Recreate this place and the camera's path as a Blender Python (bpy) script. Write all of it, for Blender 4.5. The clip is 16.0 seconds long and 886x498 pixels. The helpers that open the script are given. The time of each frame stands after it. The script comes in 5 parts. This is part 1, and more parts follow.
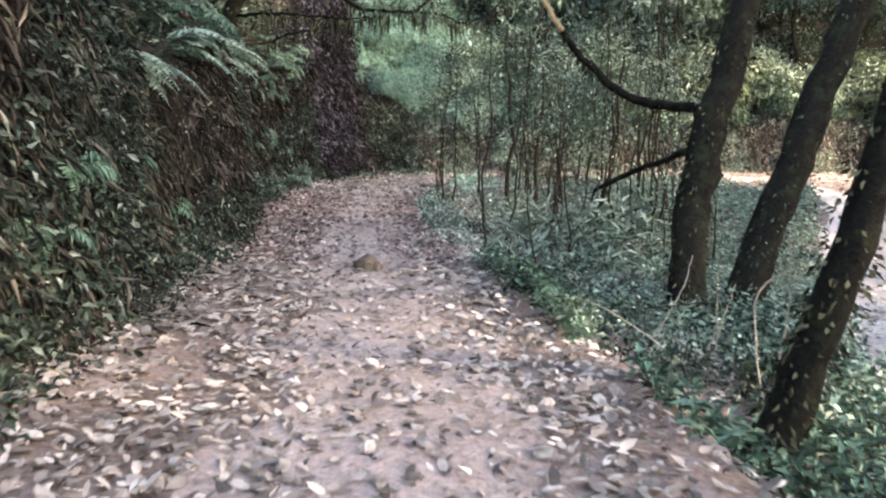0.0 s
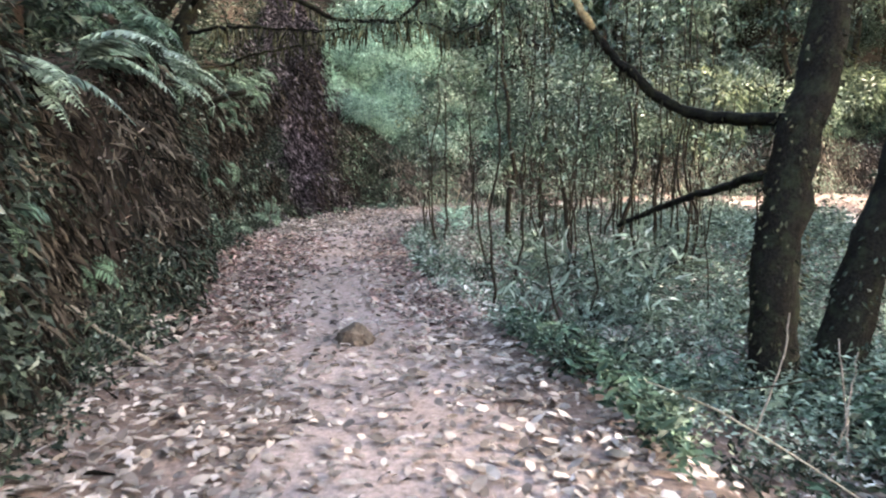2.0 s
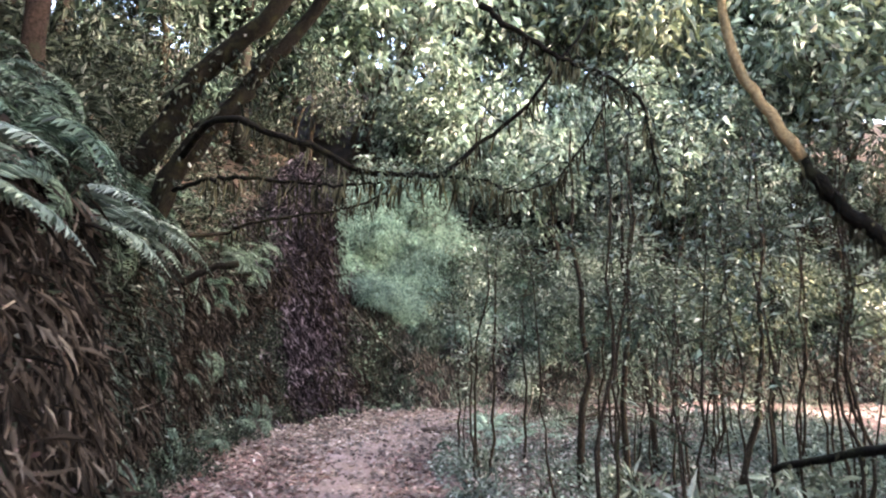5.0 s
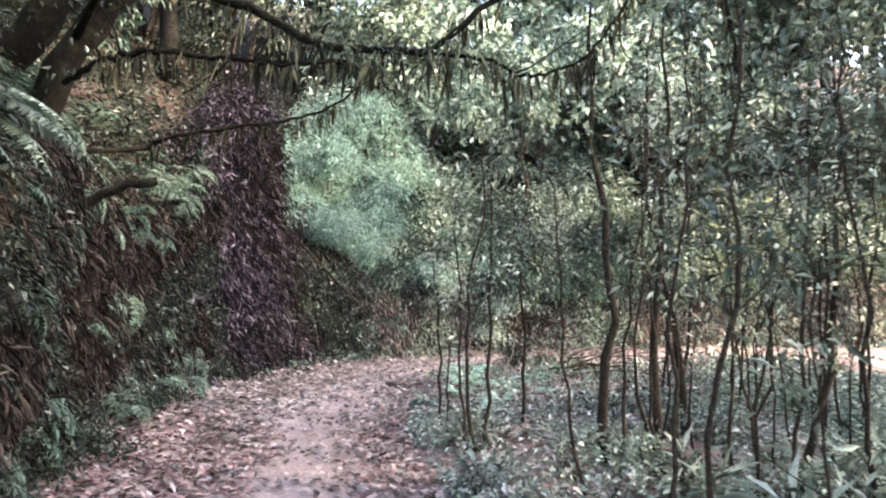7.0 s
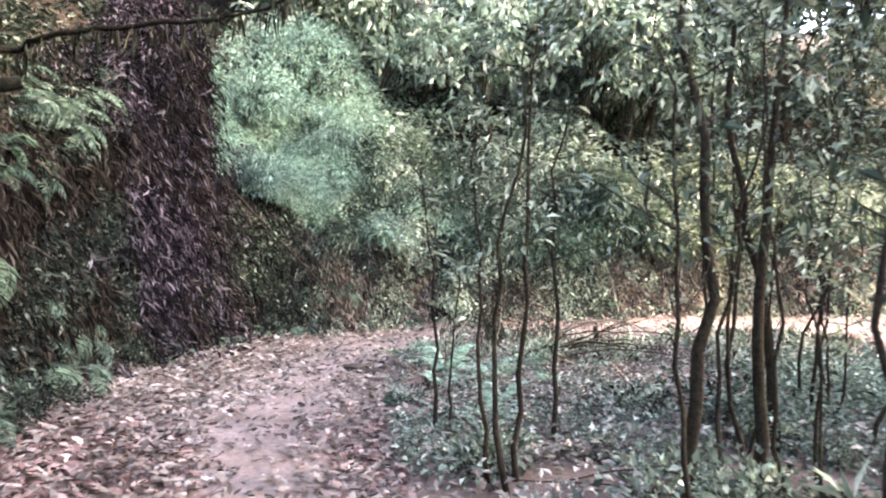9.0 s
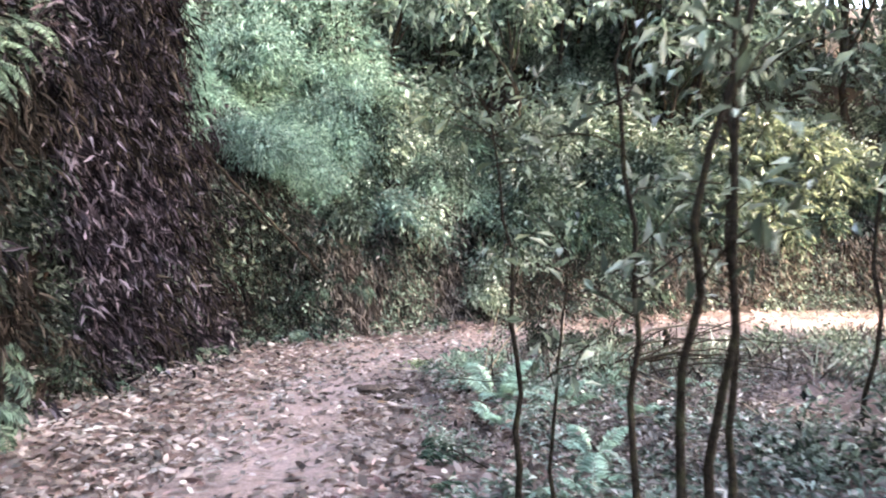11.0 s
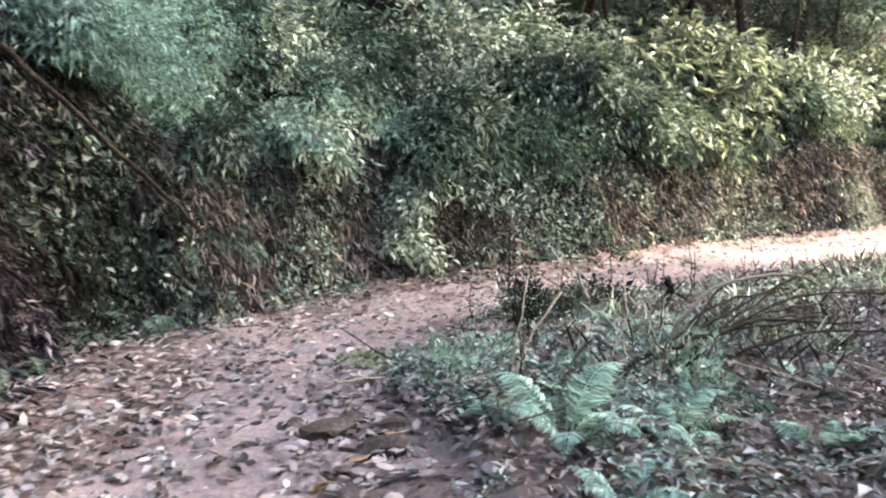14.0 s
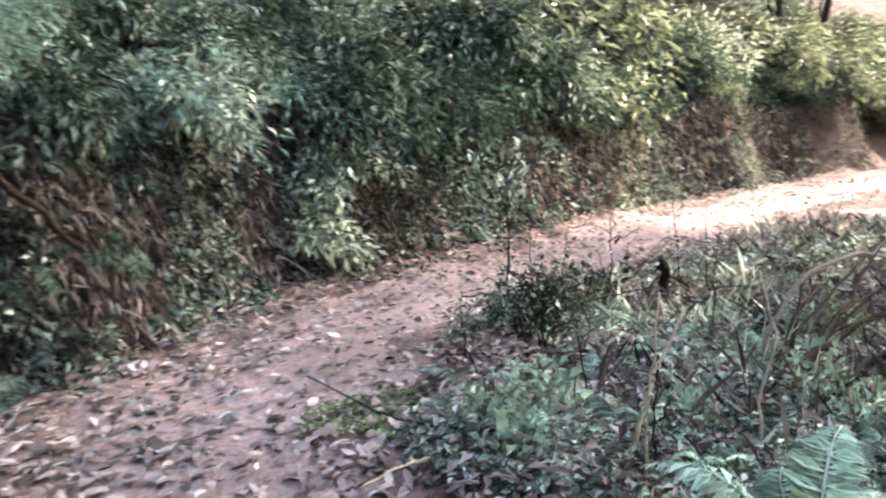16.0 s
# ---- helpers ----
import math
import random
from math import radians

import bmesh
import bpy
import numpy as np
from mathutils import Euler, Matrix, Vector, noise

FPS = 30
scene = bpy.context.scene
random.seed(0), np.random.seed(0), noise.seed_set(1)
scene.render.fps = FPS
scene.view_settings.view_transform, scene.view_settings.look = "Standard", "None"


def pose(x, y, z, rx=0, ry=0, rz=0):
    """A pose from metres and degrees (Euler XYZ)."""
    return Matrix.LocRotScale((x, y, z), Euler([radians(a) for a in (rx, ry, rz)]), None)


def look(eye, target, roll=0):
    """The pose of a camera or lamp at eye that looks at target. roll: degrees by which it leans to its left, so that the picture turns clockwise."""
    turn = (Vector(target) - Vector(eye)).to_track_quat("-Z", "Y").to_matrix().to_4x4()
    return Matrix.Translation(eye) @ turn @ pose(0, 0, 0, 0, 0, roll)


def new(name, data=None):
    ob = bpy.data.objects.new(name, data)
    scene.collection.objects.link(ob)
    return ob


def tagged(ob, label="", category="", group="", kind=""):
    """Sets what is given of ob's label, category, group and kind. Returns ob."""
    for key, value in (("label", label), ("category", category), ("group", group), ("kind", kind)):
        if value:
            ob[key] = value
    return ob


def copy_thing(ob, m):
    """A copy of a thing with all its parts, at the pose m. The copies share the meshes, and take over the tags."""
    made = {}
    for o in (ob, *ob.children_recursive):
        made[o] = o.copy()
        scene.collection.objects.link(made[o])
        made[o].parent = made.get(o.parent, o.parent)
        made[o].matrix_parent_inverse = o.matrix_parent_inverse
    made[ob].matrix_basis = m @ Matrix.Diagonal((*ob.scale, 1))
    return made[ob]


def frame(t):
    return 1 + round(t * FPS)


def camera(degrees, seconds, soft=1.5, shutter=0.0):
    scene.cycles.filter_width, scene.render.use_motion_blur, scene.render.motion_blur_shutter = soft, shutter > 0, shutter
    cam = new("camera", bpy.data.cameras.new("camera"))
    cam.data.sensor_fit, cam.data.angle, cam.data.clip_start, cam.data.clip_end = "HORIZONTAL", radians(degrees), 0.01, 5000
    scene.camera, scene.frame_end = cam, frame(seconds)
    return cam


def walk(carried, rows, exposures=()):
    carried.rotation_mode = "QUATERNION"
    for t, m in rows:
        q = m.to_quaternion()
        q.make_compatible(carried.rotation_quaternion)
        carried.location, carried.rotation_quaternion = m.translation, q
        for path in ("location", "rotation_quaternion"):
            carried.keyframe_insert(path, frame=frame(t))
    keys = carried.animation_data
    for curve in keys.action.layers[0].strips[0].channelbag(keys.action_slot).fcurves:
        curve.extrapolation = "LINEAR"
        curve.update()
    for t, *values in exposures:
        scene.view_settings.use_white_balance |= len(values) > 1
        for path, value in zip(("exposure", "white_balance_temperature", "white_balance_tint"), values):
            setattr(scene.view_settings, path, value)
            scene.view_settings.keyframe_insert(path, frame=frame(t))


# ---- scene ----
cam = camera(61.8, 16.0, soft=2.1, shutter=0.5)

EXPO = [(0, 4.05, 6900, 7), (2, 4.15, 6800, 7), (3.5, 4.35, 6850, 12), (5.8, 3.9, 6950, 21), (6.1, 4.05, 6950, 21), (6.5, 4.3, 6900, 19), (7, 4.4, 6850, 17), (9, 4.55, 6800, 17), (11.5, 4.39, 6700, 15), (12.5, 4.54, 6600, 13), (13.5, 4.22, 6600, 12), (15, 3.99, 6600, 15), (15.6, 3.86, 6550, 15), (16, 3.94, 6600, 15)]
PATH = [
    (0, (1.075, -1.716, 1.523), (1.007, 0.256, 1.197), 0.8),
    (0.5, (0.971, -1.249, 1.514), (0.909, 0.73, 1.232), 1.3),
    (1, (0.843, -0.779, 1.513), (0.773, 1.202, 1.245), -0.0),
    (1.5, (0.763, -0.309, 1.499), (0.714, 1.675, 1.251), -0.6),
    (2, (0.706, 0.189, 1.486), (0.711, 2.174, 1.239), -0.7),
    (2.5, (0.589, 0.639, 1.48), (0.599, 2.631, 1.297), -0.7),
    (3, (0.507, 1.165, 1.47), (0.412, 3.162, 1.426), -1.1),
    (3.5, (0.458, 1.676, 1.507), (0.37, 3.674, 1.492), -0.9),
    (3.7, (0.427, 1.873, 1.53), (0.362, 3.872, 1.554), -0.7),
    (5.8, (0.078, 3.937, 1.585), (0.077, 5.914, 1.894), 0.9),
    (6, (0.054, 4.153, 1.561), (0.062, 6.134, 1.836), 0.5),
    (6.5, (-0.062, 4.706, 1.524), (0.011, 6.7, 1.652), 0.6),
    (7, (-0.147, 5.144, 1.507), (-0.007, 7.136, 1.623), 0.4),
    (7.5, (-0.27, 5.718, 1.495), (-0.169, 7.712, 1.615), 0.7),
    (8, (-0.333, 6.29, 1.493), (-0.027, 8.263, 1.609), 0.2),
    (8.5, (-0.495, 6.86, 1.464), (-0.175, 8.832, 1.553), 0.8),
    (9, (-0.547, 7.441, 1.497), (-0.215, 9.413, 1.515), 0.8),
    (9.2, (-0.544, 7.648, 1.503), (-0.249, 9.626, 1.517), 1.0),
    (11.3, (-0.589, 10.167, 1.487), (-0.26, 12.14, 1.46), 0.5),
    (11.5, (-0.603, 10.381, 1.488), (-0.346, 12.363, 1.451), 0.4),
    (12, (-0.647, 10.979, 1.433), (-0.341, 12.954, 1.349), 0.3),
    (12.5, (-0.711, 11.568, 1.388), (-0.33, 13.527, 1.26), -0.3),
    (13, (-0.834, 12.132, 1.473), (-0.277, 14.045, 1.299), -0.0),
    (13.5, (-0.875, 12.585, 1.457), (-0.182, 14.452, 1.271), -1.2),
    (14, (-0.968, 13.067, 1.428), (-0.208, 14.907, 1.235), -1.5),
    (14.5, (-1.002, 13.566, 1.457), (-0.11, 15.338, 1.204), -1.9),
    (15, (-1.109, 14.1, 1.465), (-0.192, 15.856, 1.194), -1.9),
    (15.5, (-1.143, 14.62, 1.496), (-0.18, 16.351, 1.222), -3.1),
    (16, (-1.111, 15.107, 1.463), (0.032, 16.723, 1.174), -3.5),
]
walk(cam, [(t, look(eye, target, roll)) for t, eye, target, roll in PATH], exposures=EXPO)

# ---- world and light ----
SUN_EL, SUN_AZ = 26.0, 100.0
world = bpy.data.worlds.new("world")
scene.world = world
world.use_nodes = True
wn = world.node_tree
sky = wn.nodes.new("ShaderNodeTexSky")
sky.sky_type, sky.sun_disc = "NISHITA", False
sky.dust_density = 3.0
sky.sun_elevation, sky.sun_rotation = radians(SUN_EL), radians(SUN_AZ)
wn.links.new(sky.outputs[0], wn.nodes["Background"].inputs[0])
wn.nodes["Background"].inputs[1].default_value = 0.15
sun = new("sun", bpy.data.lights.new("sun", "SUN"))
sun.data.energy, sun.data.angle, sun.data.color = 2.05, radians(3.0), (1.0, 0.9, 0.76)
sa, se = radians(SUN_AZ), radians(SUN_EL)
sun.matrix_world = look((math.sin(sa) * math.cos(se) * 60, math.cos(sa) * math.cos(se) * 60, math.sin(se) * 60), (0, 0, 0))


# ---- materials ----
def mat(name, rough=0.8, spec=0.3):
    m = bpy.data.materials.new(name)
    m.use_nodes = True
    b = m.node_tree.nodes["Principled BSDF"]
    b.inputs["Roughness"].default_value = rough
    b.inputs["Specular IOR Level"].default_value = spec
    return m, m.node_tree, b


def ramp(nt, stops):
    r = nt.nodes.new("ShaderNodeValToRGB")
    els = r.color_ramp.elements
    while len(els) < len(stops):
        els.new(0.5)
    for e, (p, c) in zip(els, stops):
        e.position, e.color = p, (*c, 1)
    return r


def noise_node(nt, scale, detail=6, rough=0.6, space="Object"):
    tc = nt.nodes.new("ShaderNodeTexCoord")
    n = nt.nodes.new("ShaderNodeTexNoise")
    n.inputs["Scale"].default_value, n.inputs["Detail"].default_value, n.inputs["Roughness"].default_value = scale, detail, rough
    nt.links.new(tc.outputs[space], n.inputs["Vector"])
    return n


def mixed(nt, fac, a, b, mode="MIX"):
    m = nt.nodes.new("ShaderNodeMix")
    m.data_type, m.blend_type = "RGBA", mode
    if isinstance(fac, float):
        m.inputs[0].default_value = fac
    else:
        nt.links.new(fac, m.inputs[0])
    for sock, v in ((m.inputs[6], a), (m.inputs[7], b)):
        if isinstance(v, tuple):
            sock.default_value = (*v, 1)
        else:
            nt.links.new(v, sock)
    return m.outputs[2]


def bump(nt, b, height, strength, dist=0.02):
    n = nt.nodes.new("ShaderNodeBump")
    n.inputs["Strength"].default_value, n.inputs["Distance"].default_value = strength, dist
    nt.links.new(height, n.inputs["Height"])
    nt.links.new(n.outputs[0], b.inputs["Normal"])


def earth(name, dark, mid, light, scale=1.2, fine=22.0, relief=0.6):
    """Soil: broad stains under fine crumbs."""
    m, nt, b = mat(name, 0.97, 0.06)
    big, small = noise_node(nt, scale), noise_node(nt, fine, 8, 0.7)
    c = ramp(nt, [(0.3, dark), (0.52, mid), (0.75, light)])
    g = ramp(nt, [(0.3, (0.45, 0.45, 0.45)), (0.7, (1.25, 1.2, 1.2))])
    nt.links.new(big.outputs[0], c.inputs[0])
    nt.links.new(small.outputs[0], g.inputs[0])
    nt.links.new(mixed(nt, 1.0, c.outputs[0], g.outputs[0], "MULTIPLY"), b.inputs["Base Color"])
    bump(nt, b, small.outputs[0], relief, 0.03)
    return m


def muted(c, by=0.28):
    """The colour drawn towards a slightly warm grey of its own lightness."""
    g = 0.3 * c[0] + 0.6 * c[1] + 0.1 * c[2]
    return tuple(v + (g * w - v) * by for v, w in zip(c, (1.06, 1.0, 0.94)))


def leafy(name, stops, rough=0.5, through_light=0.35, spec=0.4):
    """Leaves: each island and each plant takes its own shade; some light passes through."""
    m, nt, b = mat(name, rough, spec)
    geo, info = nt.nodes.new("ShaderNodeNewGeometry"), nt.nodes.new("ShaderNodeObjectInfo")
    c = ramp(nt, [(p, tuple(v * (0.58 + 0.68 * p) for v in muted(k))) for p, k in stops])
    nt.links.new(geo.outputs["Random Per Island"], c.inputs[0])
    v = ramp(nt, [(0.0, (0.75, 0.75, 0.75)), (1.0, (1.2, 1.15, 1.05))])
    nt.links.new(info.outputs["Random"], v.inputs[0])
    col = mixed(nt, 1.0, c.outputs[0], v.outputs[0], "MULTIPLY")
    # clump-sized dark and light tones stand in for deeper shade between leaves
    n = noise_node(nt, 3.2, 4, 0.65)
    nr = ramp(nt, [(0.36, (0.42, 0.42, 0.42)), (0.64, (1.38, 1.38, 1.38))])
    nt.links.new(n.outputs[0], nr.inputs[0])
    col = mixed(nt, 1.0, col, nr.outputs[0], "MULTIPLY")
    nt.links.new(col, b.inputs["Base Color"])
    if through_light:
        t = nt.nodes.new("ShaderNodeBsdfTranslucent")
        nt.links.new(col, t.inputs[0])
        mx = nt.nodes.new("ShaderNodeMixShader")
        mx.inputs[0].default_value = through_light
        nt.links.new(b.outputs[0], mx.inputs[1])
        nt.links.new(t.outputs[0], mx.inputs[2])
        nt.links.new(mx.outputs[0], nt.nodes["Material Output"].inputs[0])
    return m


def bark(name, dark, light, moss=None, amount=0.5):
    m, nt, b = mat(name, 0.95, 0.06)
    n, f = noise_node(nt, 6.0, 8, 0.7), noise_node(nt, 40.0, 6, 0.7)
    c = ramp(nt, [(0.3, dark), (0.7, light)])
    nt.links.new(f.outputs[0], c.inputs[0])
    col = c.outputs[0]
    if moss:
        k = ramp(nt, [(amount - 0.08, (0, 0, 0)), (amount + 0.08, (1, 1, 1))])
        nt.links.new(n.outputs[0], k.inputs[0])
        col = mixed(nt, k.outputs[0], col, moss)
    nt.links.new(col, b.inputs["Base Color"])
    bump(nt, b, f.outputs[0], 0.9, 0.02)
    return m


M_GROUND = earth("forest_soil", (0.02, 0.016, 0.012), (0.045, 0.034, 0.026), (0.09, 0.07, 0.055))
M_PATH = earth("trodden_earth", (0.2, 0.152, 0.138), (0.285, 0.22, 0.202), (0.365, 0.29, 0.27), 0.9, 26.0, 0.5)
M_DUFF = earth("leaf_mould", (0.10, 0.072, 0.062), (0.17, 0.125, 0.11), (0.27, 0.205, 0.185), 1.1, 24.0, 0.7)
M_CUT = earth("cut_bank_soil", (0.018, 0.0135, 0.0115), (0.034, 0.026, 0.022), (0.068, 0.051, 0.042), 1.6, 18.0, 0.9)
M_STONE = earth("stone", (0.05, 0.04, 0.032), (0.09, 0.07, 0.057), (0.16, 0.13, 0.11), 6.0, 50.0, 0.5)
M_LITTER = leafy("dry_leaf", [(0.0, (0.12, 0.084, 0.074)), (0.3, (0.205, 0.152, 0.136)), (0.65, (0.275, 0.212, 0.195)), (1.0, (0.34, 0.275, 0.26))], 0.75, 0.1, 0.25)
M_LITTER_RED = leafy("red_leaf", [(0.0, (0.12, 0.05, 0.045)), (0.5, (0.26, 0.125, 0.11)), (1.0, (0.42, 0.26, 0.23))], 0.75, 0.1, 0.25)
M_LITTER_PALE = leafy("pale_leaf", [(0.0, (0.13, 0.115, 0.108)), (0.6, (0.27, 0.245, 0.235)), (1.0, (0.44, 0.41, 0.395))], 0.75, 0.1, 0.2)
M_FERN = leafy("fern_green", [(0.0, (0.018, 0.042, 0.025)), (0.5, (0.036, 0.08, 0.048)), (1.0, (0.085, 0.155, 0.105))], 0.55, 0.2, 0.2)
# Near-black: shade of the left bank put into the leaf; pale stop paints glints.
M_SHADED_LEAF = leafy("dark_shaded_leaf", [(0.0, (0.012, 0.022, 0.013)), (0.5, (0.028, 0.045, 0.029)), (0.9, (0.065, 0.088, 0.06)), (1.0, (0.24, 0.26, 0.22))], 0.65, 0.15, 0.14)
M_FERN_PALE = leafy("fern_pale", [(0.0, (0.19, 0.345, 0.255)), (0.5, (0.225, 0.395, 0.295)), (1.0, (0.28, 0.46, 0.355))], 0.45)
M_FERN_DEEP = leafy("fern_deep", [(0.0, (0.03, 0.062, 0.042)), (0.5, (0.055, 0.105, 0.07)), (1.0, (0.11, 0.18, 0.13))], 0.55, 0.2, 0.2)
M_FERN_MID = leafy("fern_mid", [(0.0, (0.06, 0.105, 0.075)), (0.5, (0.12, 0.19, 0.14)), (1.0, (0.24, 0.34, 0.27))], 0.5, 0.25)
# Darker copy of the dry strands: the left bank's shade is in its brown.
M_DEAD = leafy("dead_frond_shaded", [(0.0, (0.0109, 0.00858, 0.00702)), (0.5, (0.0296, 0.0226, 0.0187)), (0.9, (0.0741, 0.0569, 0.0468)), (1.0, (0.156, 0.129, 0.109))], 0.9, 0.08, 0.06)
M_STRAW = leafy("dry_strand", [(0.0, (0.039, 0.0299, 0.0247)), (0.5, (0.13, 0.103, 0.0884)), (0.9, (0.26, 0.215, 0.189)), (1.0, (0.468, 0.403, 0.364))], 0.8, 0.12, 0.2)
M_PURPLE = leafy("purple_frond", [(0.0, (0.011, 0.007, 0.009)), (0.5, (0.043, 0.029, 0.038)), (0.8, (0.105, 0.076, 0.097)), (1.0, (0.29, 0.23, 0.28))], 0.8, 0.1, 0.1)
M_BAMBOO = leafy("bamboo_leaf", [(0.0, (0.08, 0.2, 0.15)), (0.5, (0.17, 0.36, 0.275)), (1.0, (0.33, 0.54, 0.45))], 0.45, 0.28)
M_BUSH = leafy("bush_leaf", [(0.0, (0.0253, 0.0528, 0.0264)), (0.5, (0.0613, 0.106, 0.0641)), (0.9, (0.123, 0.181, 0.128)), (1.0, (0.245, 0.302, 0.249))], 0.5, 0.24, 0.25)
# Yellow-green that also stands in for sunlit foliage beyond the bend.
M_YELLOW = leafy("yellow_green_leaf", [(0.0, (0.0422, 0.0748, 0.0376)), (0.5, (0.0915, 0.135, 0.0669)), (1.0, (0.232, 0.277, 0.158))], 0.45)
# Lightened, with a near-white last stop, to paint the sheen of glossy leaves.
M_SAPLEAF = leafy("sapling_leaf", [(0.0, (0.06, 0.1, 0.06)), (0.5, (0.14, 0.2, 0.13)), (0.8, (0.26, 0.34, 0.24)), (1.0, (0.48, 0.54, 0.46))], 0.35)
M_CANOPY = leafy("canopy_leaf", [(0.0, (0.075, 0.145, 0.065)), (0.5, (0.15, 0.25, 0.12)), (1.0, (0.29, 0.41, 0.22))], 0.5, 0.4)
# Leaf sheen is put into this lightened colour as well.
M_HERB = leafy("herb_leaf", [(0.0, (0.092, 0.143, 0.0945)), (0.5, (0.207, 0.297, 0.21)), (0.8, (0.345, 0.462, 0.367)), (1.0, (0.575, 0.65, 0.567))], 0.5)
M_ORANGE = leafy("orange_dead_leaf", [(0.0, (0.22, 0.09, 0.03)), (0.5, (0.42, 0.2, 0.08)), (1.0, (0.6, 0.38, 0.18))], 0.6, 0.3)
# Paled so the colour carries the bright, sky-lit look of distant foliage.
M_PALEHILL = leafy("lit_pale_leaf", [(0.0, (0.0896, 0.168, 0.112)), (0.5, (0.202, 0.336, 0.235)), (0.85, (0.358, 0.504, 0.381)), (1.0, (0.582, 0.65, 0.56))], 0.45, 0.35)
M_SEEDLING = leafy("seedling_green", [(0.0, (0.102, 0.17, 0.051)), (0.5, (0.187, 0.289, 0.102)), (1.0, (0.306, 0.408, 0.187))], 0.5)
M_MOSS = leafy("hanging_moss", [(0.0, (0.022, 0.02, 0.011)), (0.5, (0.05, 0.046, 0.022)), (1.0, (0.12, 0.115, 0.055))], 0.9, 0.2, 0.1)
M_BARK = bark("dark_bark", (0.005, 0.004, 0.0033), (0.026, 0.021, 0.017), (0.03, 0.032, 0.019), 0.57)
M_REDBARK = bark("reddish_bark", (0.012, 0.008, 0.006), (0.06, 0.038, 0.028), (0.035, 0.035, 0.02), 0.6)
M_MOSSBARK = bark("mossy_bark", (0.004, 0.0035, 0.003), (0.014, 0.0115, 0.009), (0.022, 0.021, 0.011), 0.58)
M_STEM = bark("sapling_bark", (0.012, 0.009, 0.007), (0.055, 0.041, 0.03), (0.06, 0.058, 0.03), 0.6)
M_PALEWOOD = bark("pale_wood", (0.25, 0.19, 0.13), (0.55, 0.46, 0.34))
M_DRYWOOD = bark("weathered_wood", (0.12, 0.095, 0.075), (0.28, 0.235, 0.195))
M_ORANGEWOOD = bark("bare_wood", (0.17, 0.11, 0.055), (0.42, 0.3, 0.16))


# ---- mesh helpers ----
RNG = np.random.default_rng(7)


def mesh_of(name, verts, faces, material, smooth=False):
    me = bpy.data.meshes.new(name)
    me.from_pydata(np.asarray(verts).tolist(), [], np.asarray(faces).tolist() if isinstance(faces, np.ndarray) else faces)
    for m in material if isinstance(material, (list, tuple)) else (material,):
        me.materials.append(m)
    if smooth:
        me.shade_smooth()
    me.update()
    return me


def part(name, me, parent, label="", m=None):
    ob = new(name, me)
    ob.parent = parent
    if m is not None:
        ob.matrix_basis = m
    return tagged(ob, label)


def thing(name, label, category, m=None, group="", kind=""):
    ob = new(name)
    ob.empty_display_size = 0.1
    if m is not None:
        ob.matrix_basis = m
    return tagged(ob, label, category, group, kind)


def unit(v):
    return v / np.maximum(np.linalg.norm(v, axis=-1, keepdims=True), 1e-9)


def leaves(pos, way, up, length, width, fold=0.25, droop=0.15):
    """Leaf blades at pos along way: verts and faces of folded, drooping, pointed quads pairs."""
    pos, way, up = np.asarray(pos, float), unit(np.asarray(way, float)), np.asarray(up, float)
    n = len(pos)
    length, width = np.broadcast_to(length, n)[:, None], np.broadcast_to(width, n)[:, None]
    side = unit(np.cross(way, up))
    nrm = unit(np.cross(side, way))
    mid = pos + way * length * 0.45
    lift = nrm * width * fold
    tip = pos + way * length - nrm * length * droop
    v = np.stack([pos, mid + side * width * 0.5 + lift, tip, mid - side * width * 0.5 + lift], 1).reshape(-1, 3)
    i = np.arange(n)[:, None] * 4
    return v, np.concatenate([i + [0, 1, 2], i + [0, 2, 3]], 1).reshape(-1, 3)


def tube(pts, radii, sides=7, rough=0.0, rng=RNG):
    """A tapered limb through pts."""
    pts = np.asarray(pts, float)
    radii = np.broadcast_to(radii, len(pts))
    t = unit(np.gradient(pts, axis=0))
    ref = np.array([0.3, 0.9, 0.2]) if abs(t[0, 2]) > 0.6 else np.array([0.0, 0.0, 1.0])
    a = unit(np.cross(t, ref))
    b = np.cross(t, a)
    ang = np.linspace(0, 2 * np.pi, sides, endpoint=False)
    r = radii[:, None] * (1 + rough * rng.normal(size=(len(pts), sides)))
    v = pts[:, None] + r[..., None] * (a[:, None] * np.cos(ang)[None, :, None] + b[:, None] * np.sin(ang)[None, :, None])
    f = []
    for k in range(len(pts) - 1):
        for j in range(sides):
            p, q = k * sides + j, k * sides + (j + 1) % sides
            f.append((p, q, q + sides, p + sides))
    f.append(tuple(range(sides))[::-1])
    f.append(tuple((len(pts) - 1) * sides + j for j in range(sides)))
    return v.reshape(-1, 3), f


def joined(bits):
    vs, fs, n = [], [], 0
    for v, f in bits:
        vs.append(np.asarray(v))
        fs += [tuple(int(i) + n for i in q) for q in f]
        n += len(v)
    return np.concatenate(vs), fs


def curve_pts(ctrl, n=24, wob=0.0, rng=RNG):
    """A smooth line through control points."""
    c = np.asarray(ctrl, float)
    c = np.concatenate([[2 * c[0] - c[1]], c, [2 * c[-1] - c[-2]]])
    u = np.linspace(0, len(c) - 3 - 1e-6, n)
    i, t = u.astype(int), (u % 1)[:, None]
    p0, p1, p2, p3 = c[i], c[i + 1], c[i + 2], c[i + 3]
    p = 0.5 * (2 * p1 + (p2 - p0) * t + (2 * p0 - 5 * p1 + 4 * p2 - p3) * t**2 + (3 * p1 - p0 - 3 * p2 + p3) * t**3)
    return p + wob * rng.normal(size=p.shape)


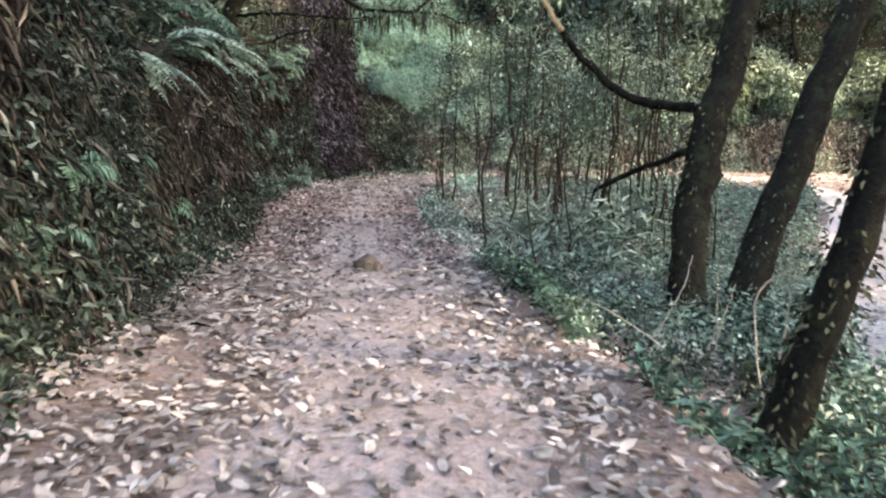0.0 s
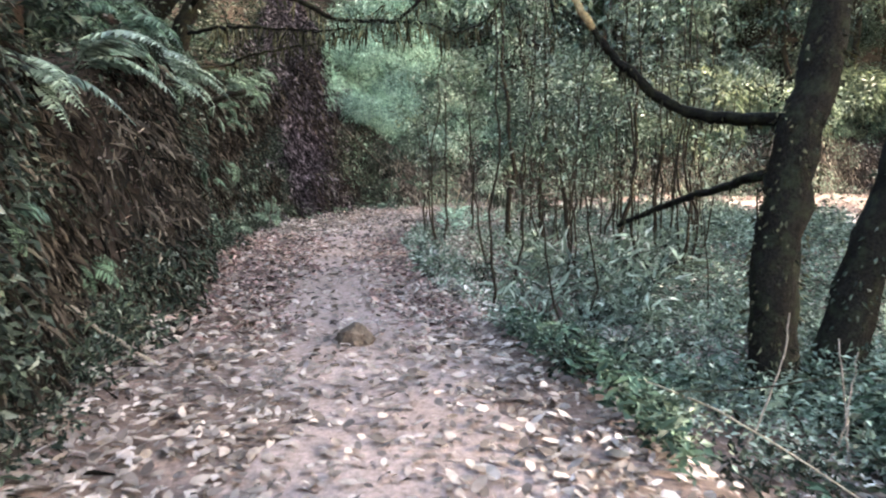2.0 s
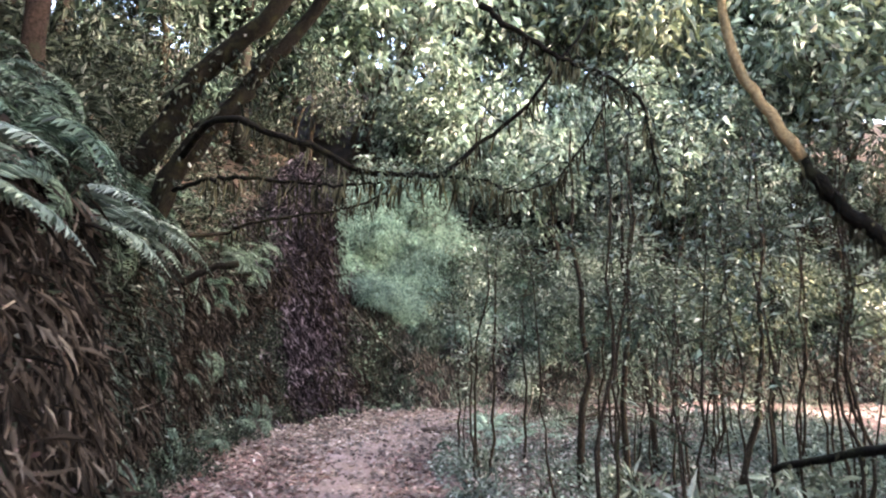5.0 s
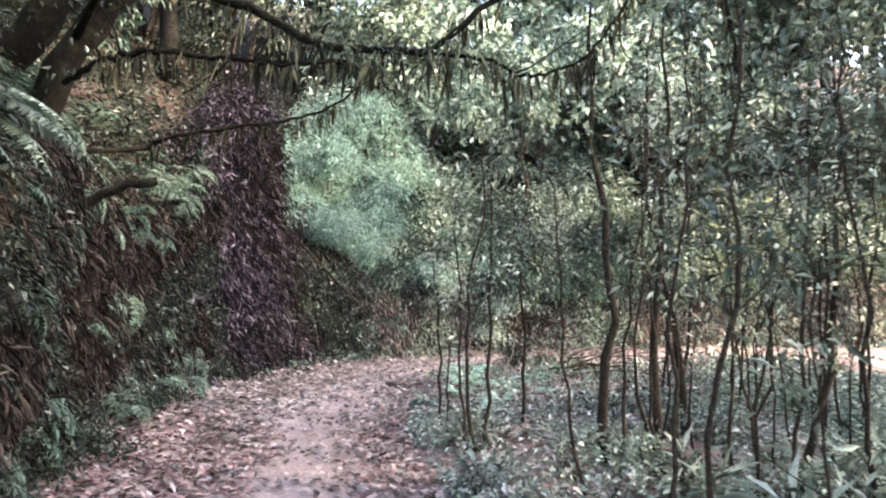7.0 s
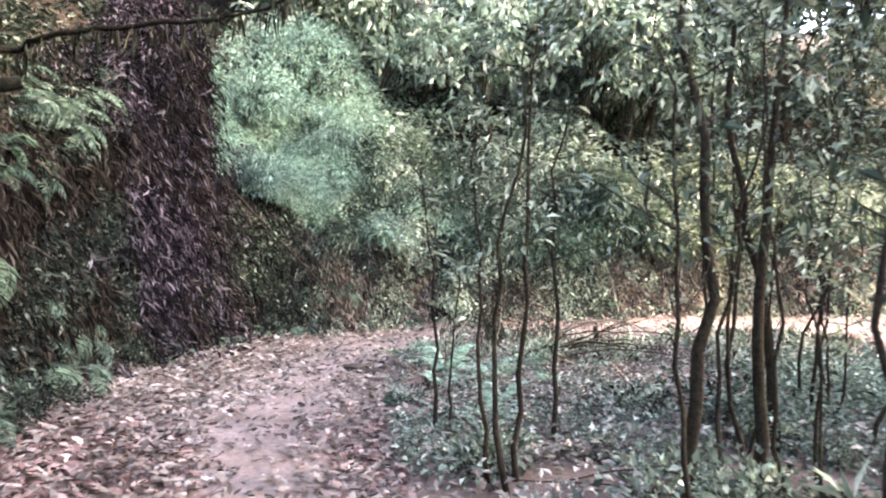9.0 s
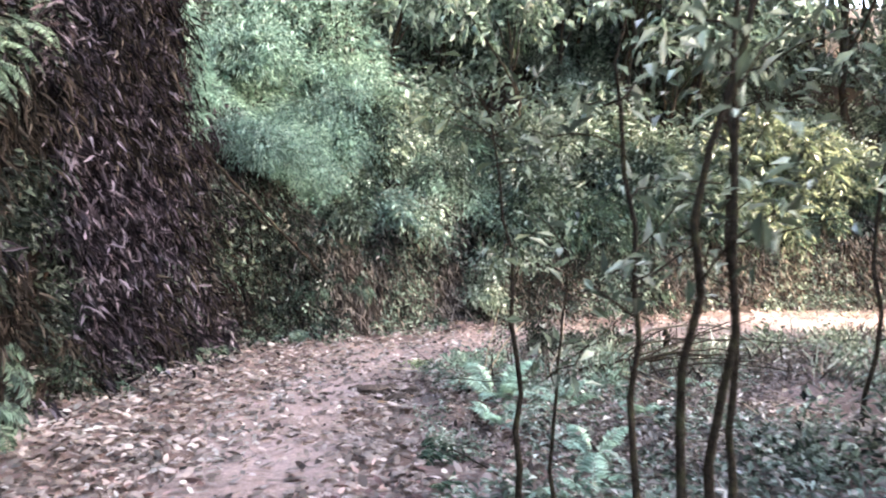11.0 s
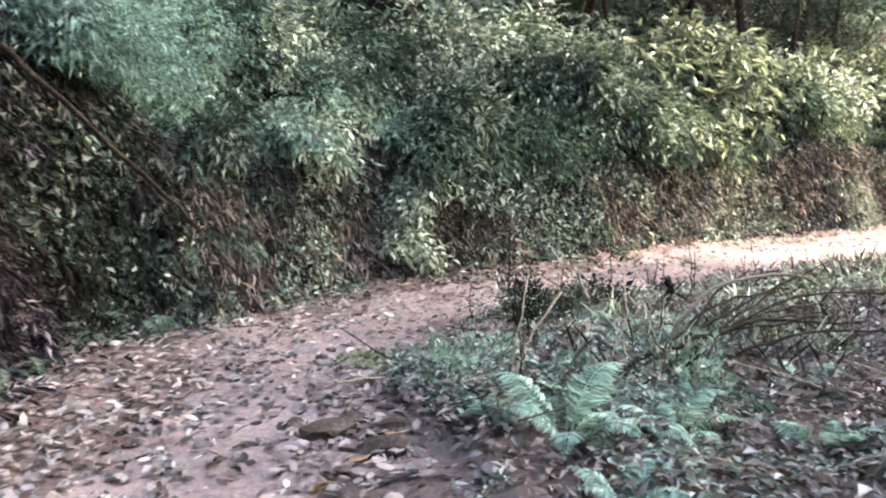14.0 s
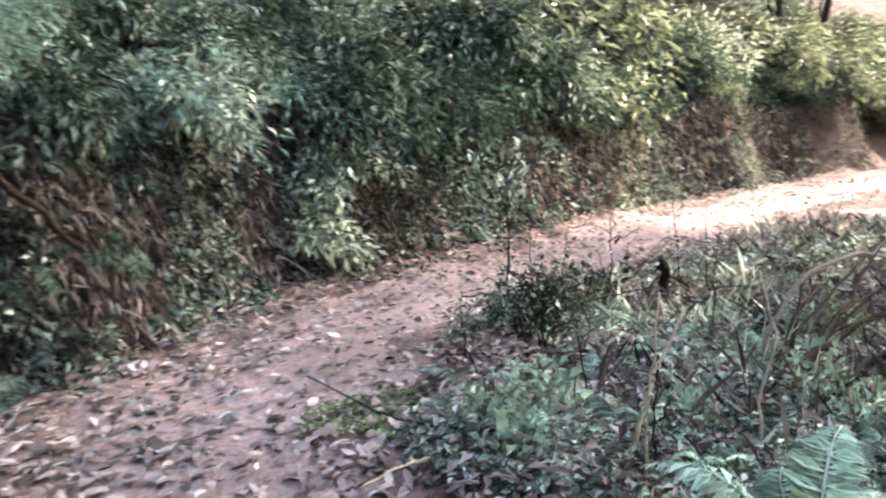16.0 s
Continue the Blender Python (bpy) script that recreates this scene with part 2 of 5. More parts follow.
def waves(x, y, seed, freq=1.0, octaves=4):
    """Cheap smooth noise, about -1 to 1."""
    r = np.random.default_rng(seed)
    z = 0.0
    for o in range(octaves):
        for _ in range(3):
            a, p = r.uniform(0, 2 * np.pi, 2)
            f = freq * 2**o * r.uniform(0.7, 1.3)
            z = z + 0.42 / 1.8**o * np.sin(f * (np.cos(a) * x + np.sin(a) * y) + p)
    return z


# ---- lie of the land ----
# centre line of the path, and its reach to the bank side and to the valley side
LINE = [(1.5, -40, 2.0, 1.2), (1.3, -10, 2.0, 1.2), (0.9, -3, 2.0, 1.3), (0.6, 1, 1.7, 1.5), (0.3, 4, 1.7, 1.4), (-0.1, 6.5, 1.7, 1.2),
        (-0.6, 9, 1.7, 1.15), (-0.95, 12, 1.75, 1.05), (-1.0, 14.5, 1.75, 1.1), (-0.75, 16.5, 1.8, 1.0), (-0.1, 18.2, 1.75, 0.8),
        (1.0, 19.5, 1.55, 0.75), (2.6, 20.4, 1.4, 0.65), (5, 21.0, 1.4, 0.7), (8, 21.6, 1.5, 0.8), (12, 22.1, 1.6, 0.9), (18, 22.4, 1.6, 1.0), (60, 23, 1.6, 1.0)]
CL = curve_pts(LINE, 900)
CT = unit(np.gradient(CL[:, :2], axis=0))


def sstep(a, b, v):
    t = np.clip((v - a) / (b - a), 0, 1)
    return t * t * (3 - 2 * t)


def lay(x, y):
    """Distance to the left of the centre line, reach left, reach right."""
    x, y = np.atleast_1d(np.asarray(x, float)).ravel(), np.atleast_1d(np.asarray(y, float)).ravel()
    d, wl, wr = np.empty(len(x)), np.empty(len(x)), np.empty(len(x))
    for k in range(0, len(x), 20000):
        s = slice(k, k + 20000)
        dx, dy = x[s, None] - CL[None, :, 0], y[s, None] - CL[None, :, 1]
        i = np.argmin(dx * dx + dy * dy, 1)
        r = np.arange(len(i))
        cross = CT[i, 0] * dy[r, i] - CT[i, 1] * dx[r, i]
        d[s] = np.sign(cross) * np.hypot(dx[r, i], dy[r, i])
        wl[s], wr[s] = CL[i, 2], CL[i, 3]
    return d, wl, wr


def height(x, y):
    x, y = np.atleast_1d(np.asarray(x, float)).ravel(), np.atleast_1d(np.asarray(y, float)).ravel()
    d, wl, wr = lay(x, y)
    wl = wl + 0.25 * waves(x, y, 3, 1.3, 2) + np.where(d > 0, 0.4 * np.exp(-((y - 5.6) / 0.9) ** 2), 0)
    wr = wr + 0.12 * waves(x, y, 4, 2.0, 2)
    z = 0.03 * waves(x, y, 1, 1.5) + 0.2 * np.clip(d / wl, 0, 1) ** 2.5
    left, right = np.maximum(d - wl, 0), np.maximum(-d - wr, 0)
    rough = waves(x, y, 2, 1.1)
    tall = 1.55 + 1.0 * (1 - sstep(-1.9, 0.2, x)) + 1.5 * np.exp(-((x + 2.6) / 1.1) ** 2 - ((y - 18.6) / 1.5) ** 2)
    z += tall * sstep(0, 0.6, left) * (1 + 0.12 * rough) + 30 * (1 - np.exp(-np.maximum(left - 0.6, 0) * 0.75 / 30))
    z += 0.35 * rough * sstep(0.3, 2.5, left)
    dip = -0.62 * (1 - sstep(8.0, 12.5, y))
    z += dip * sstep(0.0, 1.1, right) + (0.05 + 0.05 * waves(x, y, 5, 2.2)) * sstep(0, 0.4, right)
    z += 14 * (1 - np.exp(-np.maximum(right - 11, 0) * 0.4 / 14)) * (1 - sstep(14, 22, y) * sstep(8, 14, x))
    return z


def on(x, y):
    return float(height(x, y)[0])


def spread(lo, hi, fine, a, b, grow=1.25):
    """Grid lines: fine between a and b, wider towards lo and hi."""
    g = list(np.arange(a, b, fine))
    s = fine
    while g[-1] < hi:
        s *= grow
        g.append(g[-1] + s)
    s = fine
    while g[0] > lo:
        s *= grow
        g.insert(0, g[0] - s)
    return np.array(g)


gx, gy = spread(-400, 400, 0.16, -6, 13), spread(-400, 400, 0.16, -3, 25)
GX, GY = np.meshgrid(gx, gy)
gz = height(GX, GY)
nx, ny = len(gx), len(gy)
idx = np.arange(nx * ny).reshape(ny, nx)
quads = np.stack([idx[:-1, :-1], idx[:-1, 1:], idx[1:, 1:], idx[1:, :-1]], -1).reshape(-1, 4)
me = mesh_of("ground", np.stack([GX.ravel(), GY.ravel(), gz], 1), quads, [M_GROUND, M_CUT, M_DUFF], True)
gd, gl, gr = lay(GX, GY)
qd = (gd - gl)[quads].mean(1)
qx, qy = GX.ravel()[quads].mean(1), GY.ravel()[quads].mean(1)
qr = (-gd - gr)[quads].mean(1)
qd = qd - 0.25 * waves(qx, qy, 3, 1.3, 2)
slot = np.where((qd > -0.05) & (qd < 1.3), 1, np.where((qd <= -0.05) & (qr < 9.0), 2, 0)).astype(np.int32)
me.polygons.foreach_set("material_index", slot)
ground = tagged(new("ground", me), "dark forest soil rising to a cut bank beside the path", "ground", kind="structure")

# the trodden strip, a few millimetres proud of the soil, with frayed edges
cs = CL[(CL[:, 1] > -9) & (CL[:, 0] < 30)]
ct = unit(np.gradient(cs[:, :2], axis=0))
cn = np.stack([-ct[:, 1], ct[:, 0]], 1)
rows_v = []
COLS = 15
for j in range(COLS):
    u = j / (COLS - 1)
    fray = 0.22 * waves(cs[:, 0] * 3, cs[:, 1] * 3, 11 + (j > 7), 1.0, 4) * (abs(u - 0.5) * 2) ** 3
    off = -cs[:, 3] * 0.66 + u * (cs[:, 2] * (0.38 + 0.36 * sstep(17.6, 19.6, cs[:, 1])) + cs[:, 3] * 0.66) + fray
    p = cs[:, :2] + cn * off[:, None]
    edge = 0.012 - 0.03 * (abs(u - 0.5) > 0.49)
    rows_v.append(np.concatenate([p, (height(p[:, 0], p[:, 1]) + edge)[:, None]], 1))
pv = np.stack(rows_v, 1).reshape(-1, 3)
pi = np.arange(len(pv)).reshape(-1, COLS)
pf = np.stack([pi[:-1, :-1], pi[1:, :-1], pi[1:, 1:], pi[:-1, 1:]], -1).reshape(-1, 4)[:, ::-1]
tagged(new("path", mesh_of("path", pv, pf, M_PATH, True)), "trodden pinkish-brown earth footpath strewn with dry leaves", "path", kind="structure")


# a pale strip beyond the trunks, coloured to stand for bright sunlit ground in the hollow
M_BRIGHT_GROUND = earth("pale_bright_ground", (0.28, 0.225, 0.205), (0.4, 0.33, 0.305), (0.5, 0.43, 0.4), 1.3, 20.0, 0.5)
hc = curve_pts([(4.6, 2.5), (5.5, 5.8), (6.9, 9.2), (8.7, 13.5), (9.9, 18.0), (10.4, 21.0)], 90)
hn = unit(np.gradient(hc, axis=0))[:, ::-1] * [-1, 1]
hv = []
for j in range(11):
    u = j / 10
    hw = 0.62 * np.sin(np.pi * np.linspace(0.04, 0.96, 90)) ** 0.5 * (1 + 0.3 * waves(hc[:, 0] * 2, hc[:, 1] * 2, 35 + (j > 5), 1.0, 3))
    p = hc + hn * ((2 * u - 1) * hw)[:, None]
    hv.append(np.concatenate([p, (height(p[:, 0], p[:, 1]) + 0.015 - 0.05 * (j in (0, 10)))[:, None]], 1))
hv = np.stack(hv, 1).reshape(-1, 3)
hi = np.arange(len(hv)).reshape(-1, 11)
tagged(new("path", mesh_of("path", hv, np.stack([hi[:-1, :-1], hi[:-1, 1:], hi[1:, 1:], hi[1:, :-1]], -1).reshape(-1, 4)[:, ::-1], M_BRIGHT_GROUND, True)), "pale strip that paints bright sunlit ground in the hollow", "path", kind="structure")


def clear(x, y, by=0.6):
    """Off the pale strip."""
    x, y = np.atleast_1d(x), np.atleast_1d(y)
    return np.array([np.min(np.hypot(hc[:, 0] - a, hc[:, 1] - b)) > by for a, b in zip(x, y)])


# ---- plant makers ----
def place(x, y, turn=0.0, scale=1.0, tilt=0.0, sink=0.03, lift=0.0):
    """A pose on the land, leaning out by tilt (0 to 1) towards the fall of the slope."""
    z = on(x, y)
    gxx = (on(x + 0.25, y) - on(x - 0.25, y)) / 0.5
    gyy = (on(x, y + 0.25) - on(x, y - 0.25)) / 0.5
    n = Vector((-gxx, -gyy, 1)).normalized()
    q = Vector((0, 0, 1)).rotation_difference(Vector((0, 0, 1)).lerp(n, tilt).normalized())
    return Matrix.Translation((x, y, z - sink + lift)) @ q.to_matrix().to_4x4() @ Matrix.Rotation(turn, 4, "Z") @ Matrix.Scale(scale, 4)


def many(makers, poses):
    """Builds each kind once and copies it in turn over the poses."""
    made = []
    for k, m in enumerate(poses):
        if k < len(makers):
            ob = makers[k]()
            ob.matrix_basis = m
            made.append(ob)
        else:
            copy = copy_thing(made[k % len(makers)], m)
            copy.matrix_basis = m
    return made


def frond_mesh(name, material, arch, pairs, sub, seed, droop=0.1, wide=0.24, blade=0.034):
    """One frond, a metre long: a curved rib with paired leaflets, toothed where sub is given."""
    rng = np.random.default_rng(seed)
    t = np.linspace(0, 1, 8)
    rise = math.sin(arch)
    rib = np.stack([0.05 * np.sin(3 * t) * rng.normal(), t * math.cos(arch) * (1 - 0.1 * t), rise * t - (rise + 0.35) * 0.75 * t**2.2 - droop * t**2], 1)
    bits = [tube(rib, np.linspace(0.008, 0.002, 8), 3)]
    u = np.linspace(0.16, 0.99, pairs)
    base = np.stack([np.interp(u, t, rib[:, k]) for k in range(3)], 1)
    tan = unit(np.stack([np.interp(u, t, np.gradient(rib[:, k])) for k in range(3)], 1))
    side = unit(np.cross(tan, [0, 0, 1.0]))
    up = np.cross(side, tan)
    size = wide * np.clip(np.minimum(1, (u - 0.05) * 3.2) * (1 - u) ** 0.75 * 1.35, 0.05, 1)
    P, W, U, L, B = [], [], [], [], []
    for s in (-1, 1):
        way = unit(side * s + tan * 0.35 - up * 0.12 + 0.08 * rng.normal(size=side.shape))
        if not sub:
            P.append(base), W.append(way), U.append(up), L.append(size), B.append(np.full(pairs, blade) * np.minimum(1, size / 0.12))
            continue
        for j in range(sub):
            f = (j + 0.5) / sub
            for q in (-1, 1):
                P.append(base + way * (size * f)[:, None]), W.append(tan * q + way * 0.5), U.append(up)
                L.append(0.028 * (1 - 0.6 * f) * np.minimum(1, size / 0.1)), B.append(np.full(pairs, 0.017))
        P.append(base), W.append(way), U.append(up), L.append(size), B.append(np.full(pairs, 0.016))
    bits.append(leaves(np.concatenate(P), np.concatenate(W), np.concatenate(U), np.concatenate(L), np.concatenate(B), 0.1, 0.18))
    return mesh_of(name, *joined(bits), material)


def fern(label, category, meshes, count, reach, seed, low=10, high=45, half=False, name="fern"):
    """A crown of fronds."""
    def make():
        rng = np.random.default_rng(seed)
        ob = thing(name, label, category)
        for k in range(count):
            az = (rng.uniform(-1.4, 1.4) if half else 2 * math.pi * k / count + rng.normal() * 0.3)
            s = reach * rng.uniform(0.7, 1.15)
            m = Matrix.Rotation(az, 4, "Z") @ Matrix.Rotation(radians(rng.uniform(low, high)) - 0.4, 4, "X") @ Matrix.Rotation(rng.normal() * 0.25, 4, "Y") @ Matrix.Scale(s, 4)
            part("frond", meshes[k % len(meshes)], ob, m=m)
        return ob
    return make


def shoots(rng, n, length, el, arch, lean=(0, 0, 0), steps=6):
    """Arching shoots from one root."""
    out = []
    for k in range(n):
        az, e = rng.uniform(0, 2 * np.pi), radians(rng.uniform(*el))
        d = np.array([np.cos(az) * np.cos(e), np.sin(az) * np.cos(e), np.sin(e)]) + np.array(lean)
        d /= np.linalg.norm(d)
        ln = length * rng.uniform(0.6, 1.15)
        t = np.linspace(0, 1, steps)[:, None]
        p = d * ln * t + np.array([0, 0, -1]) * arch * ln * t**2.3 + 0.02 * ln * rng.normal(size=(steps, 3)) * t
        p[:, :2] += rng.normal(size=2) * 0.06
        out.append(p)
    return out


def bush(name, label, category, leaf_mat, n, length, per, leaf_len, leaf_wid, seed, el=(35, 85), arch=0.35, lean=(0, 0, 0), puff=0.16, hang=0.4, stem_mat=None, start=0.25):
    """Stems with leaves set along twigs round each shoot."""
    def make():
        rng = np.random.default_rng(seed)
        ob = thing(name, label, category)
        P, W, bits = [], [], []
        for p in shoots(rng, n, length, el, arch, lean):
            bits.append(tube(p, np.linspace(0.012, 0.003, len(p)) * max(0.6, length / 1.6), 3))
            u = rng.uniform(start, 1.0, per) ** 0.8
            q = np.stack([np.interp(u, np.linspace(0, 1, len(p)), p[:, k]) for k in range(3)], 1)
            off = rng.normal(size=(per, 3)) * puff * length / 1.6
            P.append(q + off)
            W.append(unit(off) + 0.5 * unit(p[-1] - p[0]) + rng.normal(size=(per, 3)) * 0.45 - np.array([0, 0, hang]))
        tagged(part("stem", mesh_of("stem", *joined(bits), stem_mat or M_STEM), ob), kind="stuff")
        P, W = np.concatenate(P), np.concatenate(W)
        up = np.array([0, 0, 1.0]) + rng.normal(size=P.shape) * 0.5
        ll = leaf_len * rng.uniform(0.6, 1.25, len(P))
        tagged(part("foliage", mesh_of("foliage", *leaves(P, W, up, ll, leaf_wid * ll / leaf_len), leaf_mat), ob), kind="stuff")
        return ob
    return make


def sapling(label, seed, tall, leaf_mat, n_twigs=16, per=16, leaf_len=0.085, leaf_wid=0.03, r=0.016, low=0.3, name="sapling", twig_len=0.55):
    def make():
        rng = np.random.default_rng(seed)
        ob = thing(name, label, "sapling", group="saplings of the thicket")
        t = np.linspace(0, 1, 14)
        stem = np.stack([np.cumsum(rng.normal(size=14)) * 0.011 * tall, np.cumsum(rng.normal(size=14)) * 0.011 * tall, t * tall], 1)
        stem[:, :2] -= stem[0, :2]
        part("trunk", mesh_of("trunk", *tube(stem, r * (1.1 - 0.85 * t), 6, 0.08, rng), M_STEM, True), ob)
        bits, P, W = [], [], []
        for u in rng.uniform(low, 1, n_twigs):
            b = np.array([np.interp(u, t, stem[:, k]) for k in range(3)])
            az = rng.uniform(0, 2 * np.pi)
            d = unit(np.array([np.cos(az), np.sin(az), rng.uniform(0.0, 0.9)]))
            ln = twig_len * rng.uniform(0.5, 1.3) * (1.25 - 0.6 * u)
            tw = b + d * ln * np.linspace(0, 1, 5)[:, None] + np.cumsum(rng.normal(size=(5, 3)) * 0.02, 0)
            bits.append(tube(tw, np.linspace(0.005, 0.002, 5), 4))
            q = tw[1:][rng.integers(0, 4, per)] + rng.normal(size=(per, 3)) * 0.06
            P.append(q)
            W.append(d * 0.6 + rng.normal(size=(per, 3)) * 0.6 - np.array([0, 0, 0.25]))
        tagged(part("twig", mesh_of("twig", *joined(bits), M_STEM), ob), kind="stuff")
        P, W = np.concatenate(P), np.concatenate(W)
        ll = leaf_len * rng.uniform(0.5, 1.3, len(P))
        tagged(part("foliage", mesh_of("foliage", *leaves(P, W, [0, 0, 1.0] + rng.normal(size=P.shape) * 0.4, ll, leaf_wid * ll / leaf_len), leaf_mat), ob), kind="stuff")
        return ob
    return make


def crown_leaves(rng, centre, radius, n, leaf_len, squash=0.7, clumps=26):
    """A ragged crown: leaves gathered in clumps of many sizes, with gaps."""
    c = unit(rng.normal(size=(clumps, 3))) * rng.uniform(0.25, 1.0, (clumps, 1)) * radius * np.array([1, 1, squash])
    r = rng.uniform(0.18, 0.42, clumps) * radius
    k = rng.integers(0, clumps, n)
    off = unit(rng.normal(size=(n, 3))) * (rng.uniform(0, 1, n) ** 0.5 * r[k])[:, None] * np.array([1, 1, 0.6])
    p = np.asarray(centre) + c[k] + off
    ll = leaf_len * rng.uniform(0.6, 1.3, n)
    return leaves(p, off + rng.normal(size=(n, 3)) * 0.5 * radius * 0.3 - [0, 0, 0.15 * radius], [0, 0, 1.0] + rng.normal(size=(n, 3)) * 0.6, ll, ll * 0.42), np.asarray(centre) + c


def tree(label, seed, tall, radius, n, r=0.14, leaf_len=0.2, leaf_mat=None, lean=0.04, name="tree", bark_mat=None, fork=0.5, squash=0.65):
    """Trunk with limbs to the clumps of its crown."""
    def make():
        rng = np.random.default_rng(seed)
        ob = thing(name, label, "tree")
        t = np.linspace(0, 1, 12)
        trunk = np.stack([np.cumsum(rng.normal(size=12)) * lean, np.cumsum(rng.normal(size=12)) * lean, t * tall * 0.92], 1)
        trunk -= trunk[0]
        flare = r * (1.05 - 0.75 * t) * (1 + 0.5 * np.exp(-t * 22))
        part("trunk", mesh_of("trunk", *tube(trunk, flare, 10, 0.05, rng), bark_mat or M_BARK, True), ob)
        (lv, lf), centres = crown_leaves(rng, trunk[-2], radius, n, leaf_len, squash)
        for c in centres[:4 if name == "young_tree" else 7]:
            b = trunk[rng.integers(int(12 * fork), 11)]
            mid = (b + c) / 2 + [0, 0, 0.12 * radius]
            part("limb", mesh_of("limb", *tube(curve_pts([b, mid, c], 8, 0.03, rng), np.linspace(r * 0.4, 0.012, 8), 5), bark_mat or M_BARK, True), ob)
        part("crown", mesh_of("crown", lv, lf, leaf_mat or M_CANOPY), ob)
        return ob
    return make


def limb(name, ctrl, r0, r1, material, parent, n=22, wob=0.012, sides=8, label=""):
    p = curve_pts(ctrl, n, 0)
    p += RNG.normal(size=p.shape) * wob
    return part(name, mesh_of(name, *tube(p, np.linspace(r0, r1, n), sides, 0.08), material, True), parent, label), p


def moss_on(p, parent, n=120, length=0.25, name="hanging_moss"):
    """Strands of moss under a limb."""
    k = RNG.integers(0, len(p), n)
    q = p[k] + RNG.normal(size=(n, 3)) * 0.025
    way = np.array([0, 0, -1.0]) + RNG.normal(size=(n, 3)) * 0.18
    return tagged(part(name, mesh_of(name, *leaves(q, way, RNG.normal(size=(n, 3)), length * RNG.uniform(0.2, 1.2, n), 0.03 * RNG.uniform(0.5, 1.4, n), 0.1, 0.05), M_MOSS), parent), kind="stuff")


def scatter(x0, x1, y0, y1, n, test, rng):
    """Random spots in a rectangle that pass test(left, right, x, y): left and right are metres beyond the path's edges."""
    x, y = rng.uniform(x0, x1, n), rng.uniform(y0, y1, n)
    d, wl, wr = lay(x, y)
    k = test(d - wl, -d - wr, x, y)
    return np.stack([x[k], y[k]], 1)


# ---- fallen leaves ----
def litter(name, label, material, pts, size, rng, lift=0.02):
    z = height(pts[:, 0], pts[:, 1]) + lift + rng.uniform(0, 0.025, len(pts))
    n = len(pts)
    a = rng.uniform(0, 2 * np.pi, n)
    way = np.stack([np.cos(a), np.sin(a), rng.normal(size=n) * 0.22], 1)
    up = np.array([0, 0, 1.0]) + rng.normal(size=(n, 3)) * 0.3
    ll = size * rng.uniform(0.45, 1.35, n)
    base = np.concatenate([pts, z[:, None]], 1)
    way = unit(way)
    side = unit(np.cross(way, up))
    nrm = np.cross(side, way)
    wide = (ll * rng.uniform(0.3, 0.6, n))[:, None]
    bend = (ll * rng.normal(size=n) * 0.14)[:, None] * nrm
    cup = nrm * wide * rng.uniform(-0.1, 0.35, n)[:, None]
    run = way * ll[:, None]
    v = np.stack([base, base + run * 0.22 + side * wide * 0.4 + cup, base + run * 0.62 + side * wide * 0.44 + cup + bend * 0.5, base + run + bend,
                  base + run * 0.66 - side * wide * 0.42 + cup * 0.4 + bend * 0.5, base + run * 0.26 - side * wide * 0.46 + cup * 0.4], 1).reshape(-1, 3)
    i = np.arange(n)[:, None] * 6
    f = np.concatenate([i + [0, 1, 5], i + [1, 2, 4], i + [1, 4, 5], i + [2, 3, 4]], 1).reshape(-1, 3)
    tagged(new(name, mesh_of(name, v, f, material)), label, "leaf litter", kind="stuff")


rl = np.random.default_rng(21)


def lane(l, r, x, y):
    """How far into the bare lane a spot lies, 0 to 1."""
    d, wl, wr = lay(x, y)
    c = (0.36 * wl - 0.6 * wr) / 2
    h = (0.36 * wl + 0.6 * wr) / 2
    return np.clip(1.35 - 1.1 * abs(d - c) / h + 0.3 * waves(x, y, 31, 3.0, 2), 0, 1)


def keep(chance):
    return rl.uniform(size=len(chance)) < chance


litter("fallen_leaves", "dry tan and pinkish fallen leaves on the path", M_LITTER,
       scatter(-4, 26, -5, 25, 360000, lambda l, r, x, y: (l < 0.35) & (r < 0.5) & keep((1 - (0.55 + 0.15 * sstep(5, 9, y)) * lane(l, r, x, y)) * np.where(x > 6, 0.5, 1) * (1 - 0.4 * sstep(17.8, 19.6, y)) * np.where(r > 0, 0.35, 1)), rl), 0.088, rl)
litter("fallen_leaves", "reddish-brown fallen leaves heaped along the bank side", M_LITTER_RED,
       scatter(-4, 1, 5.5, 15, 30000, lambda l, r, x, y: (l < 0.3) & (r < 0) & keep((1 - lane(l, r, x, y)) * sstep(5.5, 8, y) * (1 - sstep(12.5, 15, y))), rl), 0.08, rl)
litter("fallen_leaves", "pale grey curled fallen leaves at the foot of the bank", M_LITTER_PALE,
       scatter(-4, 3, 13, 22, 13000, lambda l, r, x, y: (l < 0.3) & (l > -1.7) & keep(sstep(13, 16, y) * (1 - sstep(0.5, 3, x)) * 0.6), rl), 0.085, rl)
litter("fallen_leaves", "large bleached leaves lying on the path", M_LITTER_PALE,
       scatter(-4, 3, -3, 20, 420, lambda l, r, x, y: (l < 0.0) & (r < 0.1) & keep((1 - 0.8 * lane(l, r, x, y)) * 0.6), rl), 0.115, rl, 0.03)
litter("fallen_leaves", "brown dead leaves over the forest floor", M_LITTER,
       scatter(-1, 12, -3, 22, 40000, lambda l, r, x, y: (r > 0.1) & (r < 9) & clear(x, y) & keep(np.full(len(x), 0.42)), rl), 0.085, rl)
